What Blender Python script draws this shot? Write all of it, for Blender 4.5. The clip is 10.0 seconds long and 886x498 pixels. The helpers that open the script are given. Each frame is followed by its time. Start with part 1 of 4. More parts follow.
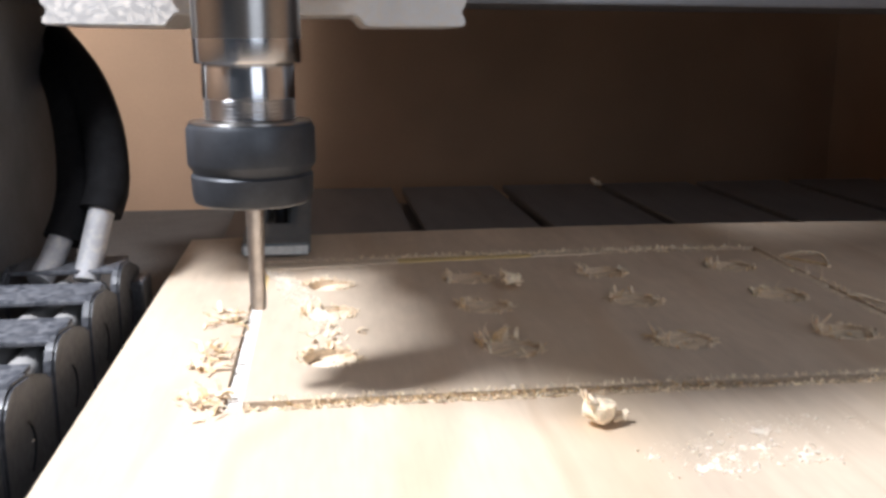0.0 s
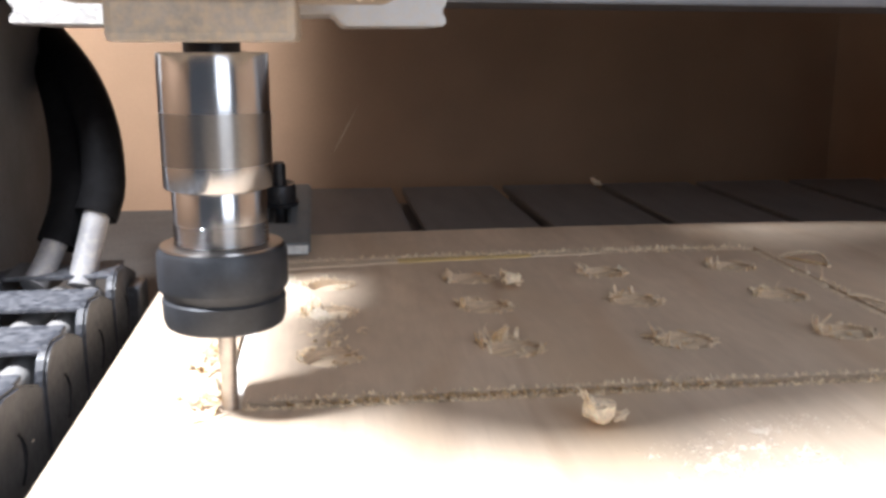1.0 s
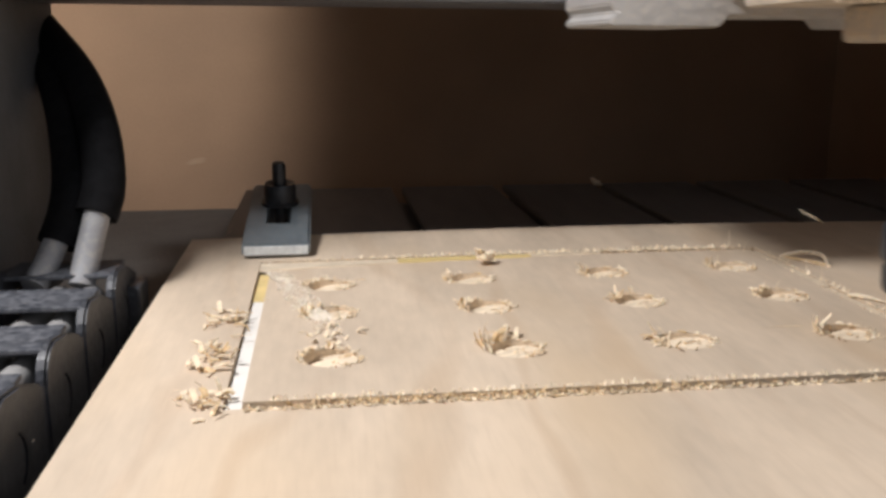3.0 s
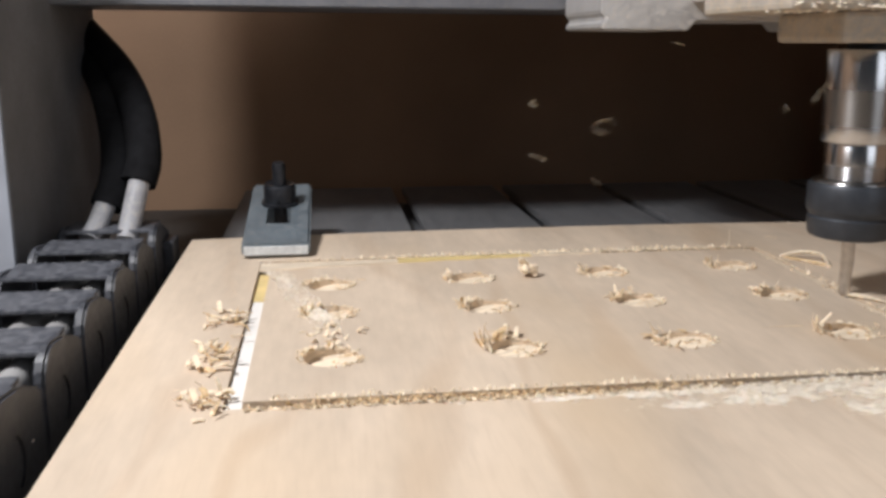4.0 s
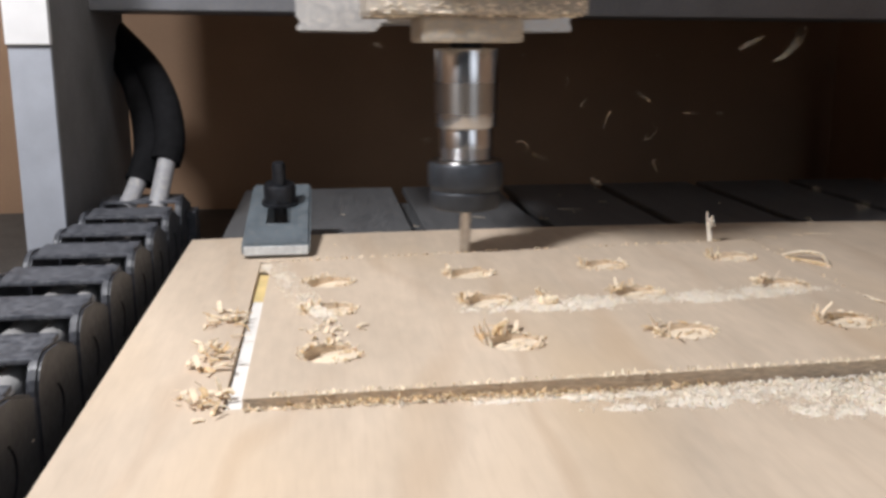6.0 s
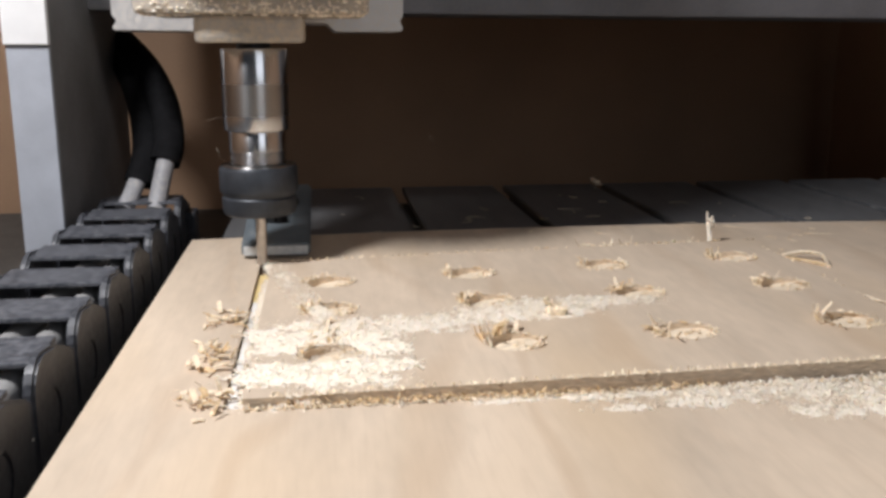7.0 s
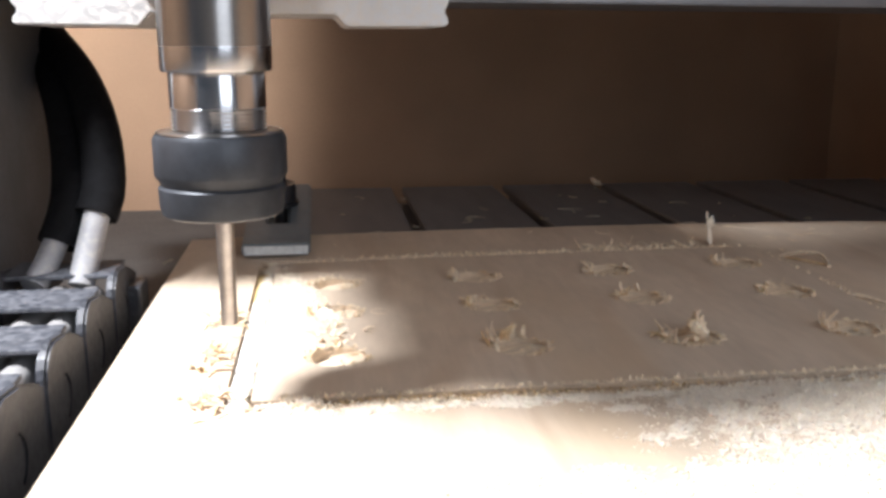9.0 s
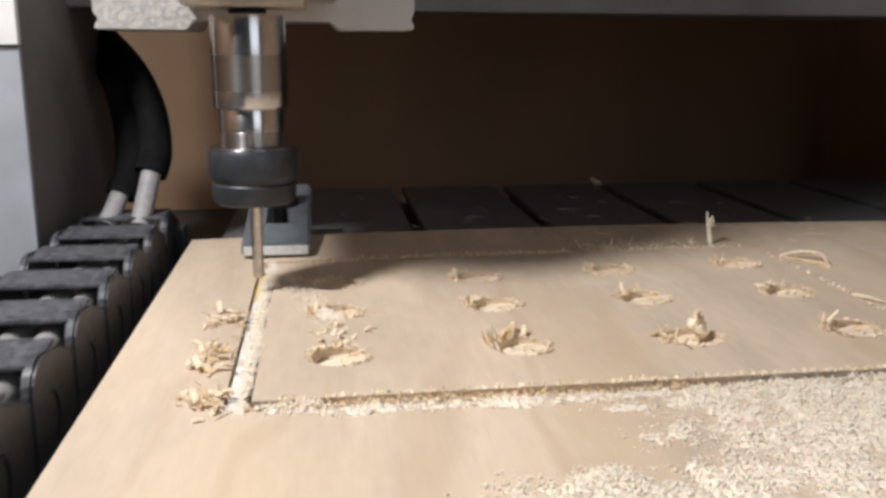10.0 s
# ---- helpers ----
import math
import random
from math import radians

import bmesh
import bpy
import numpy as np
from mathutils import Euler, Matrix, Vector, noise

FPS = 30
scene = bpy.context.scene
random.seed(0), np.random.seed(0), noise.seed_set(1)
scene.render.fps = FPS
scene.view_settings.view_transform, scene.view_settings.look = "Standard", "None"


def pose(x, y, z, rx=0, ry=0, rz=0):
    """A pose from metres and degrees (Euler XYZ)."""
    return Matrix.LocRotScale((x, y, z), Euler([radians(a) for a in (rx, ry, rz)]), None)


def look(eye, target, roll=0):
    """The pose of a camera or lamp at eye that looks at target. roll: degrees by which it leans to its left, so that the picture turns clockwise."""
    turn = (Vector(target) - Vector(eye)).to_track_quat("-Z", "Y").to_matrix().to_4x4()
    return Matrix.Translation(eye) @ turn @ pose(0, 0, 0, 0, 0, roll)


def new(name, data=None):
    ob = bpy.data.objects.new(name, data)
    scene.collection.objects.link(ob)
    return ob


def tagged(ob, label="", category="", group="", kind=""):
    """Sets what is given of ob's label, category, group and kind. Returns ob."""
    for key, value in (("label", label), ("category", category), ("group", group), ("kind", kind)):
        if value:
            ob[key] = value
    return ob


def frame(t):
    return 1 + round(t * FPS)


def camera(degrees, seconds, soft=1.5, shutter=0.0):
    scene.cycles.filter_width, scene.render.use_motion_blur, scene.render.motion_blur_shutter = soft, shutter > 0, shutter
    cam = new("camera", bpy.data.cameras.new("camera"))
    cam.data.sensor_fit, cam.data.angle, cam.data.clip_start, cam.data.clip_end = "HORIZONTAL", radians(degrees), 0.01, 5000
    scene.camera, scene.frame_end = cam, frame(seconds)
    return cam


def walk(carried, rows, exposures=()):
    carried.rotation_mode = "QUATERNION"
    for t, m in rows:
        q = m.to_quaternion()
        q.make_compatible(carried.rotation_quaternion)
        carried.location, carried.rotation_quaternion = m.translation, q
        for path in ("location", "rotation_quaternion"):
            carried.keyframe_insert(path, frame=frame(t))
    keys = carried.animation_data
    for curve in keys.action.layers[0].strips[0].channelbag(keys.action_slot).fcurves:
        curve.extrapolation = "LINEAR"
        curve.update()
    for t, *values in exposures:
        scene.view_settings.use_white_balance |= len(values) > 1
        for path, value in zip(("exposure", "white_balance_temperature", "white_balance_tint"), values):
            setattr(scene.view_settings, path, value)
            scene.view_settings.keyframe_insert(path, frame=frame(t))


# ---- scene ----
import itertools

# ---- camera: stands still on the front of the machine ----
cam = camera(50.9, 10.0, soft=3.1, shutter=0.5)
STAND = pose(0.028, -0.2555, 0.1013, 90 - 12.487, 0, -7.316)
EXPOSURES = [(0, 0.27, 5900, 10), (0.5, 1.08, 5900, 10), (1.0, 0.92, 5950, 10), (1.4, 0.76, 5950, 10), (1.8, -0.14, 6200, 10), (2.2, -0.53, 6350, 10), (2.7, -0.53, 6350, 10), (4.0, -0.47, 6200, 10), (5.0, -0.41, 6150, 10),
             (7.0, -0.52, 6200, 10), (7.6, -0.38, 6150, 10), (8.0, 0.05, 6100, 10), (8.5, 0.95, 6000, 10), (9.0, 0.80, 6000, 10), (9.5, 0.40, 6150, 10), (9.8, -0.36, 6350, 10), (10, -0.50, 6400, 10)]
walk(cam, [(0, STAND), (10, STAND)], EXPOSURES)

# ---- light: a work lamp on the left, four added fill lights, dim room ----
world = bpy.data.worlds.new("world")
scene.world = world
world.use_nodes = True
world.node_tree.nodes["Background"].inputs[0].default_value = (0.80, 0.88, 1.0, 1)
world.node_tree.nodes["Background"].inputs[1].default_value = 0.052


def lamp(name, eye, target, size, watts, colour, shape="DISK", tall=1.0):
    data = bpy.data.lights.new(name, "AREA")
    data.shape, data.size, data.energy, data.color = shape, size, watts, colour
    if shape == "RECTANGLE":
        data.size_y = tall
    ob = new(name, data)
    ob.matrix_basis = look(eye, target)
    return ob


lamp("work_lamp", (-0.24, -0.08, 0.49), (0.10, 0.06, 0.0), 0.10, 6.0, (1.0, 0.965, 0.945))
# Added narrow fill, no known source: makes the back wall glow on its left.
lamp("wall_fill", (0.02, -0.20, 1.00), (-0.20, 0.62, 0.08), 0.20, 0.50, (1.0, 0.92, 0.84)).data.spread = radians(36)
# Added cool fill, no window known there: streaks the steel, tints the chain.
lamp("fill_left", (-1.5, -0.75, 1.0), (0.0, 0.1, 0.0), 0.9, 6.5, (0.80, 0.90, 1.0), "RECTANGLE", 1.1)
# Added low fill, no window known there: lifts the wall under the beam.
lamp("fill_right", (0.75, -1.55, 0.62), (0.1, 0.3, 0.05), 0.8, 5.8, (0.94, 0.96, 1.0), "RECTANGLE", 1.1)
# Added weak fill from above to soften the shade on the board.
lamp("fill_above", (0.25, -0.35, 1.25), (0.12, 0.0, 0.0), 0.4, 0.20, (1.0, 0.96, 0.92))


# ---- materials ----
def material(name, colour, rough=0.6, metal=0.0, vary=0.15, scale=60, stretch=(1, 1, 1), bump=0.1, fine=900, dust=0.0, dust_colour=(0.55, 0.50, 0.44), spread=0.0, grain=0.7):
    """A surface with blotches, fine grain, relief and, if wanted, settled dust."""
    m = bpy.data.materials.new(name)
    m.use_nodes = True
    n, l = m.node_tree.nodes, m.node_tree.links
    b = n["Principled BSDF"]
    b.inputs["Roughness"].default_value, b.inputs["Metallic"].default_value = rough, metal
    co = n.new("ShaderNodeTexCoord")
    mp = n.new("ShaderNodeMapping")
    mp.inputs["Scale"].default_value = stretch
    l.new(co.outputs["Object"], mp.inputs[0])
    big, small = n.new("ShaderNodeTexNoise"), n.new("ShaderNodeTexNoise")
    big.inputs["Scale"].default_value, big.inputs["Detail"].default_value = scale, 5
    small.inputs["Scale"].default_value, small.inputs["Detail"].default_value = fine, 4
    l.new(mp.outputs[0], big.inputs[0]), l.new(mp.outputs[0], small.inputs[0])
    mix = n.new("ShaderNodeMixRGB")
    mix.inputs[1].default_value = (*[c * (1 - vary) for c in colour], 1)
    mix.inputs[2].default_value = (*[min(1, c * (1 + vary)) for c in colour], 1)
    add = n.new("ShaderNodeMath")
    add.operation = "ADD"
    half = n.new("ShaderNodeMath")
    half.operation = "MULTIPLY_ADD"
    half.inputs[1].default_value, half.inputs[2].default_value = grain, -grain / 2
    ramp = n.new("ShaderNodeMapRange")
    ramp.inputs[1].default_value, ramp.inputs[2].default_value = 0.3, 0.7
    l.new(big.outputs[0], ramp.inputs[0])
    l.new(small.outputs[0], half.inputs[0])
    l.new(ramp.outputs[0], add.inputs[0]), l.new(half.outputs[0], add.inputs[1])
    l.new(add.outputs[0], mix.inputs[0])
    out = mix.outputs[0]
    if spread:
        info, hsv = n.new("ShaderNodeNewGeometry"), n.new("ShaderNodeHueSaturation")
        r = n.new("ShaderNodeMapRange")
        r.inputs[3].default_value, r.inputs[4].default_value = 1 - spread, 1 + spread
        l.new(info.outputs["Random Per Island"], r.inputs[0]), l.new(r.outputs[0], hsv.inputs["Value"])
        l.new(out, hsv.inputs["Color"])
        out = hsv.outputs[0]
    if dust:
        d, dm, dr = n.new("ShaderNodeTexNoise"), n.new("ShaderNodeMixRGB"), n.new("ShaderNodeMapRange")
        d.inputs["Scale"].default_value, d.inputs["Detail"].default_value = 420, 10
        l.new(co.outputs["Object"], d.inputs[0])
        dr.inputs[1].default_value, dr.inputs[2].default_value = 0.55 - 0.35 * dust, 1.05 - 0.45 * dust
        l.new(d.outputs[0], dr.inputs[0]), l.new(dr.outputs[0], dm.inputs[0]), l.new(out, dm.inputs[1])
        dm.inputs[2].default_value = (*dust_colour, 1)
        out = dm.outputs[0]
        rr = n.new("ShaderNodeMapRange")
        rr.inputs[3].default_value, rr.inputs[4].default_value = rough, 0.9
        l.new(dr.outputs[0], rr.inputs[0]), l.new(rr.outputs[0], b.inputs["Roughness"])
        if metal:
            mr = n.new("ShaderNodeMapRange")
            mr.inputs[3].default_value, mr.inputs[4].default_value = metal, 0.0
            l.new(dr.outputs[0], mr.inputs[0]), l.new(mr.outputs[0], b.inputs["Metallic"])
    l.new(out, b.inputs["Base Color"])
    if bump:
        bu = n.new("ShaderNodeBump")
        bu.inputs["Strength"].default_value, bu.inputs["Distance"].default_value = bump, 0.0006
        l.new(add.outputs[0], bu.inputs["Height"]), l.new(bu.outputs[0], b.inputs["Normal"])
    return m


PLY = material("plywood_face", (0.655, 0.535, 0.41), 0.62, vary=0.17, scale=10, stretch=(2.0, 0.6, 1), bump=0.08, fine=120, grain=0.7)


def figure(m):
    """Veneer figure: bowed brown growth lines and short pores along the grain."""
    n, l = m.node_tree.nodes, m.node_tree.links
    b = n["Principled BSDF"]
    plain = b.inputs["Base Color"].links[0].from_socket
    co, mp, turn = n.new("ShaderNodeTexCoord"), n.new("ShaderNodeMapping"), n.new("ShaderNodeMapping")
    l.new(co.outputs["Object"], mp.inputs[0]), l.new(co.outputs["Object"], turn.inputs[0])
    mp.inputs["Rotation"].default_value, mp.inputs["Scale"].default_value = (0, 0, radians(-9)), (1, 0.38, 1)
    turn.inputs["Rotation"].default_value, turn.inputs["Scale"].default_value = (0, 0, radians(-9)), (1, 0.06, 1)
    wave, fade, pore = n.new("ShaderNodeTexWave"), n.new("ShaderNodeTexNoise"), n.new("ShaderNodeTexNoise")
    wave.inputs["Scale"].default_value, wave.inputs["Distortion"].default_value = 8.5, 14
    wave.inputs["Detail"].default_value, wave.inputs["Detail Scale"].default_value = 3, 0.9
    fade.inputs["Scale"].default_value, pore.inputs["Scale"].default_value = 14, 700
    l.new(mp.outputs[0], wave.inputs[0]), l.new(mp.outputs[0], fade.inputs[0]), l.new(turn.outputs[0], pore.inputs[0])
    last = plain
    for tex, low, high, colour, strength, thin in ((wave, 0.82, 1.0, (0.50, 0.345, 0.22), 0.36, True), (pore, 0.50, 0.75, (0.44, 0.32, 0.22), 0.13, False), (fade, 0.5, 0.75, (0.66, 0.50, 0.33), 0.6, False)):
        r, mix = n.new("ShaderNodeMapRange"), n.new("ShaderNodeMixRGB")
        r.inputs[1].default_value, r.inputs[2].default_value, r.inputs[4].default_value = low, high, strength
        l.new(tex.outputs[1] if thin else tex.outputs[0], r.inputs[0])
        amount = r.outputs[0]
        if thin:
            mul, fr = n.new("ShaderNodeMath"), n.new("ShaderNodeMapRange")
            mul.operation = "MULTIPLY"
            fr.inputs[1].default_value, fr.inputs[2].default_value = 0.38, 0.62
            l.new(fade.outputs[0], fr.inputs[0]), l.new(fr.outputs[0], mul.inputs[1]), l.new(amount, mul.inputs[0])
            amount = mul.outputs[0]
        l.new(amount, mix.inputs[0]), l.new(last, mix.inputs[1])
        mix.inputs[2].default_value = (*colour, 1)
        last = mix.outputs[0]
    l.new(last, b.inputs["Base Color"])


figure(PLY)
PLY_CUT = material("plywood_cut_edge", (0.64, 0.51, 0.37), 0.85, vary=0.2, scale=300, stretch=(1, 1, 6), bump=0.4)
FIBRE = material("torn_wood_fibre", (0.80, 0.665, 0.49), 0.8, vary=0.2, scale=500, bump=0.1, spread=0.28)
DUST = material("pale_sawdust", (0.92, 0.825, 0.695), 0.95, vary=0.06, scale=700, bump=0.2, spread=0.08)
POCKET = material("drilled_pocket_floor", (0.80, 0.675, 0.51), 0.8, vary=0.2, scale=260, stretch=(0.3, 1, 1), bump=0.5)
GOLD = material("golden_torn_veneer", (0.68, 0.50, 0.29), 0.75, vary=0.22, scale=400, bump=0.2, spread=0.25)
for soft_stuff, depth_mm in ((DUST, 0.15), (FIBRE, 0.15), (GOLD, 0.15)):     # light soaks through thin fibres
    b = soft_stuff.node_tree.nodes["Principled BSDF"]
    b.inputs["Subsurface Weight"].default_value, b.inputs["Subsurface Scale"].default_value = 0.3, depth_mm / 1000
    b.inputs["Subsurface Radius"].default_value = (1.0, 0.8, 0.6)
TAPE = material("white_backing_film", (0.86, 0.84, 0.80), 0.45, vary=0.05, scale=70)
FILM = material("pale_wooden_ply", (0.74, 0.62, 0.47), 0.6, vary=0.12, scale=120)
YELLOW = material("yellowed_backing_film", (0.78, 0.61, 0.28), 0.5, vary=0.15, scale=70)
STEEL = material("polished_spindle_steel", (0.62, 0.62, 0.63), 0.22, 1.0, vary=0.06, scale=30, bump=0.0)
STEEL_WORN = material("smeared_spindle_steel", (0.40, 0.39, 0.38), 0.30, 1.0, vary=0.10, scale=40, bump=0.01)
for turned in (STEEL, STEEL_WORN):     # turned metal: light draws out along the axis
    n, b = turned.node_tree.nodes, turned.node_tree.nodes["Principled BSDF"]
    tan = n.new("ShaderNodeTangent")
    tan.direction_type, tan.axis = "RADIAL", "Z"
    turned.node_tree.links.new(tan.outputs[0], b.inputs["Tangent"])
    b.inputs["Anisotropic"].default_value, b.inputs["Anisotropic Rotation"].default_value = 0.75, 0.25
CARBIDE = material("cutter_carbide", (0.60, 0.56, 0.52), 0.42, 1.0, vary=0.15, scale=300)
NUT = material("blackened_collet_nut", (0.040, 0.045, 0.054), 0.45, 0.3, vary=0.25, scale=120, bump=0.05)
RUBBER = material("black_cable_sleeve", (0.008, 0.008, 0.009), 0.9, vary=0.3, scale=200, bump=0.3)
RUBBER.node_tree.nodes["Principled BSDF"].inputs["Specular IOR Level"].default_value = 0.12
CHAIN = material("dusty_black_nylon", (0.034, 0.037, 0.046), 0.40, vary=0.25, scale=120, bump=0.06, dust=0.30, dust_colour=(0.11, 0.115, 0.13))
CHAIN_TOP = material("dust_covered_nylon", (0.045, 0.049, 0.060), 0.5, vary=0.25, scale=160, bump=0.04, dust=0.45, dust_colour=(0.20, 0.205, 0.225))
CONDUIT = material("pale_grey_conduit", (0.33, 0.33, 0.345), 0.55, vary=0.15, scale=90, dust=0.2)
CABLE = material("grey_cable", (0.32, 0.315, 0.31), 0.55, vary=0.15, scale=90)
PLATE = material("dusty_grey_gantry_plate", (0.20, 0.195, 0.198), 0.6, 0.1, vary=0.2, scale=30, bump=0.1, dust=0.3, dust_colour=(0.22, 0.21, 0.20))
# The plate's front edge, with the light it catches put into a paler colour.
PLATE_EDGE = material("lit_plate_front", (0.49, 0.52, 0.58), 0.5, 0.3, vary=0.10, scale=50, bump=0.05)
ALU = material("brushed_aluminium", (0.62, 0.61, 0.60), 0.42, 0.6, vary=0.08, scale=40, stretch=(1, 14, 1), bump=0.06, dust=0.3, dust_colour=(0.66, 0.60, 0.52))
BEAM = material("dusty_grey_beam", (0.15, 0.152, 0.165), 0.45, 0.2, vary=0.15, scale=40, stretch=(1, 14, 1), bump=0.06, dust=0.25, dust_colour=(0.20, 0.19, 0.18))
WHITE = material("white_painted_bracket", (0.82, 0.82, 0.82), 0.4, vary=0.05, scale=50)
BED = material("grey_anodised_bed", (0.16, 0.165, 0.175), 0.5, 0.4, vary=0.15, scale=30, stretch=(3, 0.5, 1), bump=0.08, dust=0.35, dust_colour=(0.30, 0.295, 0.29))
CLAMP = material("blue_grey_clamp_steel", (0.20, 0.24, 0.27), 0.5, 0.5, vary=0.15, scale=60, bump=0.08, dust=0.2, dust_colour=(0.32, 0.31, 0.30))
CLAMP_EDGE = material("pale_clamp_edge", (0.70, 0.73, 0.74), 0.6, 0.0, vary=0.15, scale=300, bump=0.1)
BOLT = material("black_oxide_bolt", (0.034, 0.036, 0.042), 0.42, 0.6, vary=0.3, scale=200, bump=0.1)
MDF = material("brown_enclosure_board", (0.33, 0.21, 0.13), 0.75, vary=0.12, scale=9, bump=0.08, fine=400)
DARK = material("dark_machine_base", (0.05, 0.048, 0.046), 0.7, vary=0.3, scale=40, bump=0.1, dust=0.4, dust_colour=(0.16, 0.14, 0.12))
RESIN = material("dust_caked_spindle_mount", (0.42, 0.38, 0.33), 0.6, vary=0.2, scale=80, bump=0.3, dust=0.45, dust_colour=(0.62, 0.50, 0.34))


# ---- mesh builders ----
def mesh_of(bm, name, mat, smooth=False):
    bmesh.ops.recalc_face_normals(bm, faces=bm.faces)
    me = bpy.data.meshes.new(name)
    bm.to_mesh(me)
    bm.free()
    me.materials.append(mat)
    if smooth:
        me.polygons.foreach_set("use_smooth", [True] * len(me.polygons))
        me.set_sharp_from_angle(angle=radians(35))
    return me


def part(name, bm, mat, parent=None, label="", smooth=False):
    ob = new(name, mesh_of(bm, name, mat, smooth))
    if parent:
        ob.parent = parent
    return tagged(ob, label) if label else ob


def thing(name, label, category, group="", kind=""):
    return tagged(new(name), label, category, group, kind)


def box(x0, x1, y0, y1, z0, z1, bevel=0.0, bm=None):
    own = bm is None
    bm = bmesh.new() if own else bm
    vs = bmesh.ops.create_cube(bm, size=1, matrix=Matrix.LocRotScale(((x0 + x1) / 2, (y0 + y1) / 2, (z0 + z1) / 2), None, (x1 - x0, y1 - y0, z1 - z0)))["verts"]
    if bevel:
        es = list({e for v in vs for e in v.link_edges})
        bmesh.ops.bevel(bm, geom=es, offset=bevel, segments=2, affect="EDGES", profile=0.6)
    return bm


def prism(outline, axis, a, b, bevel=0.0):
    """An outline of pairs drawn out along an axis from a to b."""
    bm = bmesh.new()

    def at(p, d):
        return {"x": (d, p[0], p[1]), "y": (p[0], d, p[1]), "z": (p[0], p[1], d)}[axis]
    lo, hi = [bm.verts.new(at(p, a)) for p in outline], [bm.verts.new(at(p, b)) for p in outline]
    n = len(outline)
    for i in range(n):
        bm.faces.new((lo[i], lo[(i + 1) % n], hi[(i + 1) % n], hi[i]))
    bm.faces.new(lo), bm.faces.new(hi[::-1])
    if bevel:
        bmesh.ops.recalc_face_normals(bm, faces=bm.faces)
        bmesh.ops.bevel(bm, geom=[e for e in bm.edges if e.calc_face_angle(0) > 0.5], offset=bevel, segments=2, affect="EDGES")
    return bm


def lathe(profile, n=56, x=0.0, y=0.0):
    """A turned shape from (radius, height) pairs, from the bottom up."""
    bm = bmesh.new()
    rings = [[bm.verts.new((x + r * math.cos(2 * math.pi * i / n), y + r * math.sin(2 * math.pi * i / n), z)) for i in range(n)] for r, z in profile]
    for a, b in zip(rings, rings[1:]):
        for i in range(n):
            bm.faces.new((a[i], a[(i + 1) % n], b[(i + 1) % n], b[i]))
    bm.faces.new(rings[0][::-1]), bm.faces.new(rings[-1])
    return bm


def tube(points, radius, n=14, ridges=0.0, step=0.004, bm=None):
    """A round hose along smooth points, with ridges if wanted."""
    bm = bmesh.new() if bm is None else bm
    ps = [Vector(p) for p in points]
    line = []
    for i in range(len(ps) - 1):
        p0, p1, p2, p3 = ps[max(i - 1, 0)], ps[i], ps[i + 1], ps[min(i + 2, len(ps) - 1)]
        k = max(2, int((p2 - p1).length / step))
        for j in range(k + (i == len(ps) - 2)):
            t = j / k
            line.append(0.5 * (2 * p1 + (p2 - p0) * t + (2 * p0 - 5 * p1 + 4 * p2 - p3) * t * t + (3 * p1 - p0 - 3 * p2 + p3) * t ** 3))
    rings = []
    for i, p in enumerate(line):
        d = (line[min(i + 1, len(line) - 1)] - line[max(i - 1, 0)]).normalized()
        u = d.cross(Vector((0.3, 1, 0.1))).normalized()
        w = d.cross(u)
        r = radius * (1 + (ridges if i % 2 else 0))
        rings.append([bm.verts.new(p + r * (u * math.cos(2 * math.pi * a / n) + w * math.sin(2 * math.pi * a / n))) for a in range(n)])
    for a, b in zip(rings, rings[1:]):
        for i in range(n):
            bm.faces.new((a[i], a[(i + 1) % n], b[(i + 1) % n], b[i]))
    bm.faces.new(rings[0][::-1]), bm.faces.new(rings[-1])
    return bm


def strip(verts, faces, start, heading, rise, length, width, curl, rng, segments=4, thick=0.35, taper=0.75):
    """A curled splinter or shaving, added to lists of corners and faces."""
    p = Vector(start)
    pitch = rise
    side = Vector((-math.sin(heading), math.cos(heading), rng.uniform(-0.5, 0.5))).normalized()
    base = len(verts)
    for i in range(segments + 1):
        d = Vector((math.cos(heading) * math.cos(pitch), math.sin(heading) * math.cos(pitch), math.sin(pitch)))
        up = side.cross(d).normalized()
        w = width * (1 - taper * (i / segments) ** 2) / 2
        h = w * thick
        for a, b in ((1, 1), (-1, 1), (-1, -1), (1, -1)):
            verts.append(p + side * a * w + up * b * h)
        p = p + d * length / segments
        pitch += curl / segments
    for i in range(segments):
        for j in range(4):
            a, b = base + 4 * i + j, base + 4 * i + (j + 1) % 4
            faces.append((a, b, b + 4, a + 4))
    faces.append(tuple(base + j for j in (3, 2, 1, 0)))
    faces.append(tuple(base + 4 * segments + j for j in range(4)))


def from_lists(name, verts, faces, mat):
    me = bpy.data.meshes.new(name)
    me.from_pydata([tuple(v) for v in verts], [], faces)
    me.materials.append(mat)
    me.update()
    return new(name, me)


def crumb(verts, faces, at, size, rng):
    """One irregular grain."""
    b = len(verts)
    for d in ((1, 0, 0), (-1, 0, 0), (0, 1, 0), (0, -1, 0), (0, 0, 1), (0, 0, -0.6)):
        verts.append(Vector(at) + Vector(d) * size * rng.uniform(0.5, 1.4) + Vector((rng.uniform(-1, 1), rng.uniform(-1, 1), 0)) * size * 0.3)
    for f in ((0, 2, 4), (2, 1, 4), (1, 3, 4), (3, 0, 4), (2, 0, 5), (1, 2, 5), (3, 1, 5), (0, 3, 5)):
        faces.append(tuple(b + i for i in f))


# ---- plan ----
PX, PY = 0.2384, 0.175          # centre lines of the rectangle being cut
GR = 0.0027                     # half width of the groove
THICK = 0.009                   # plywood
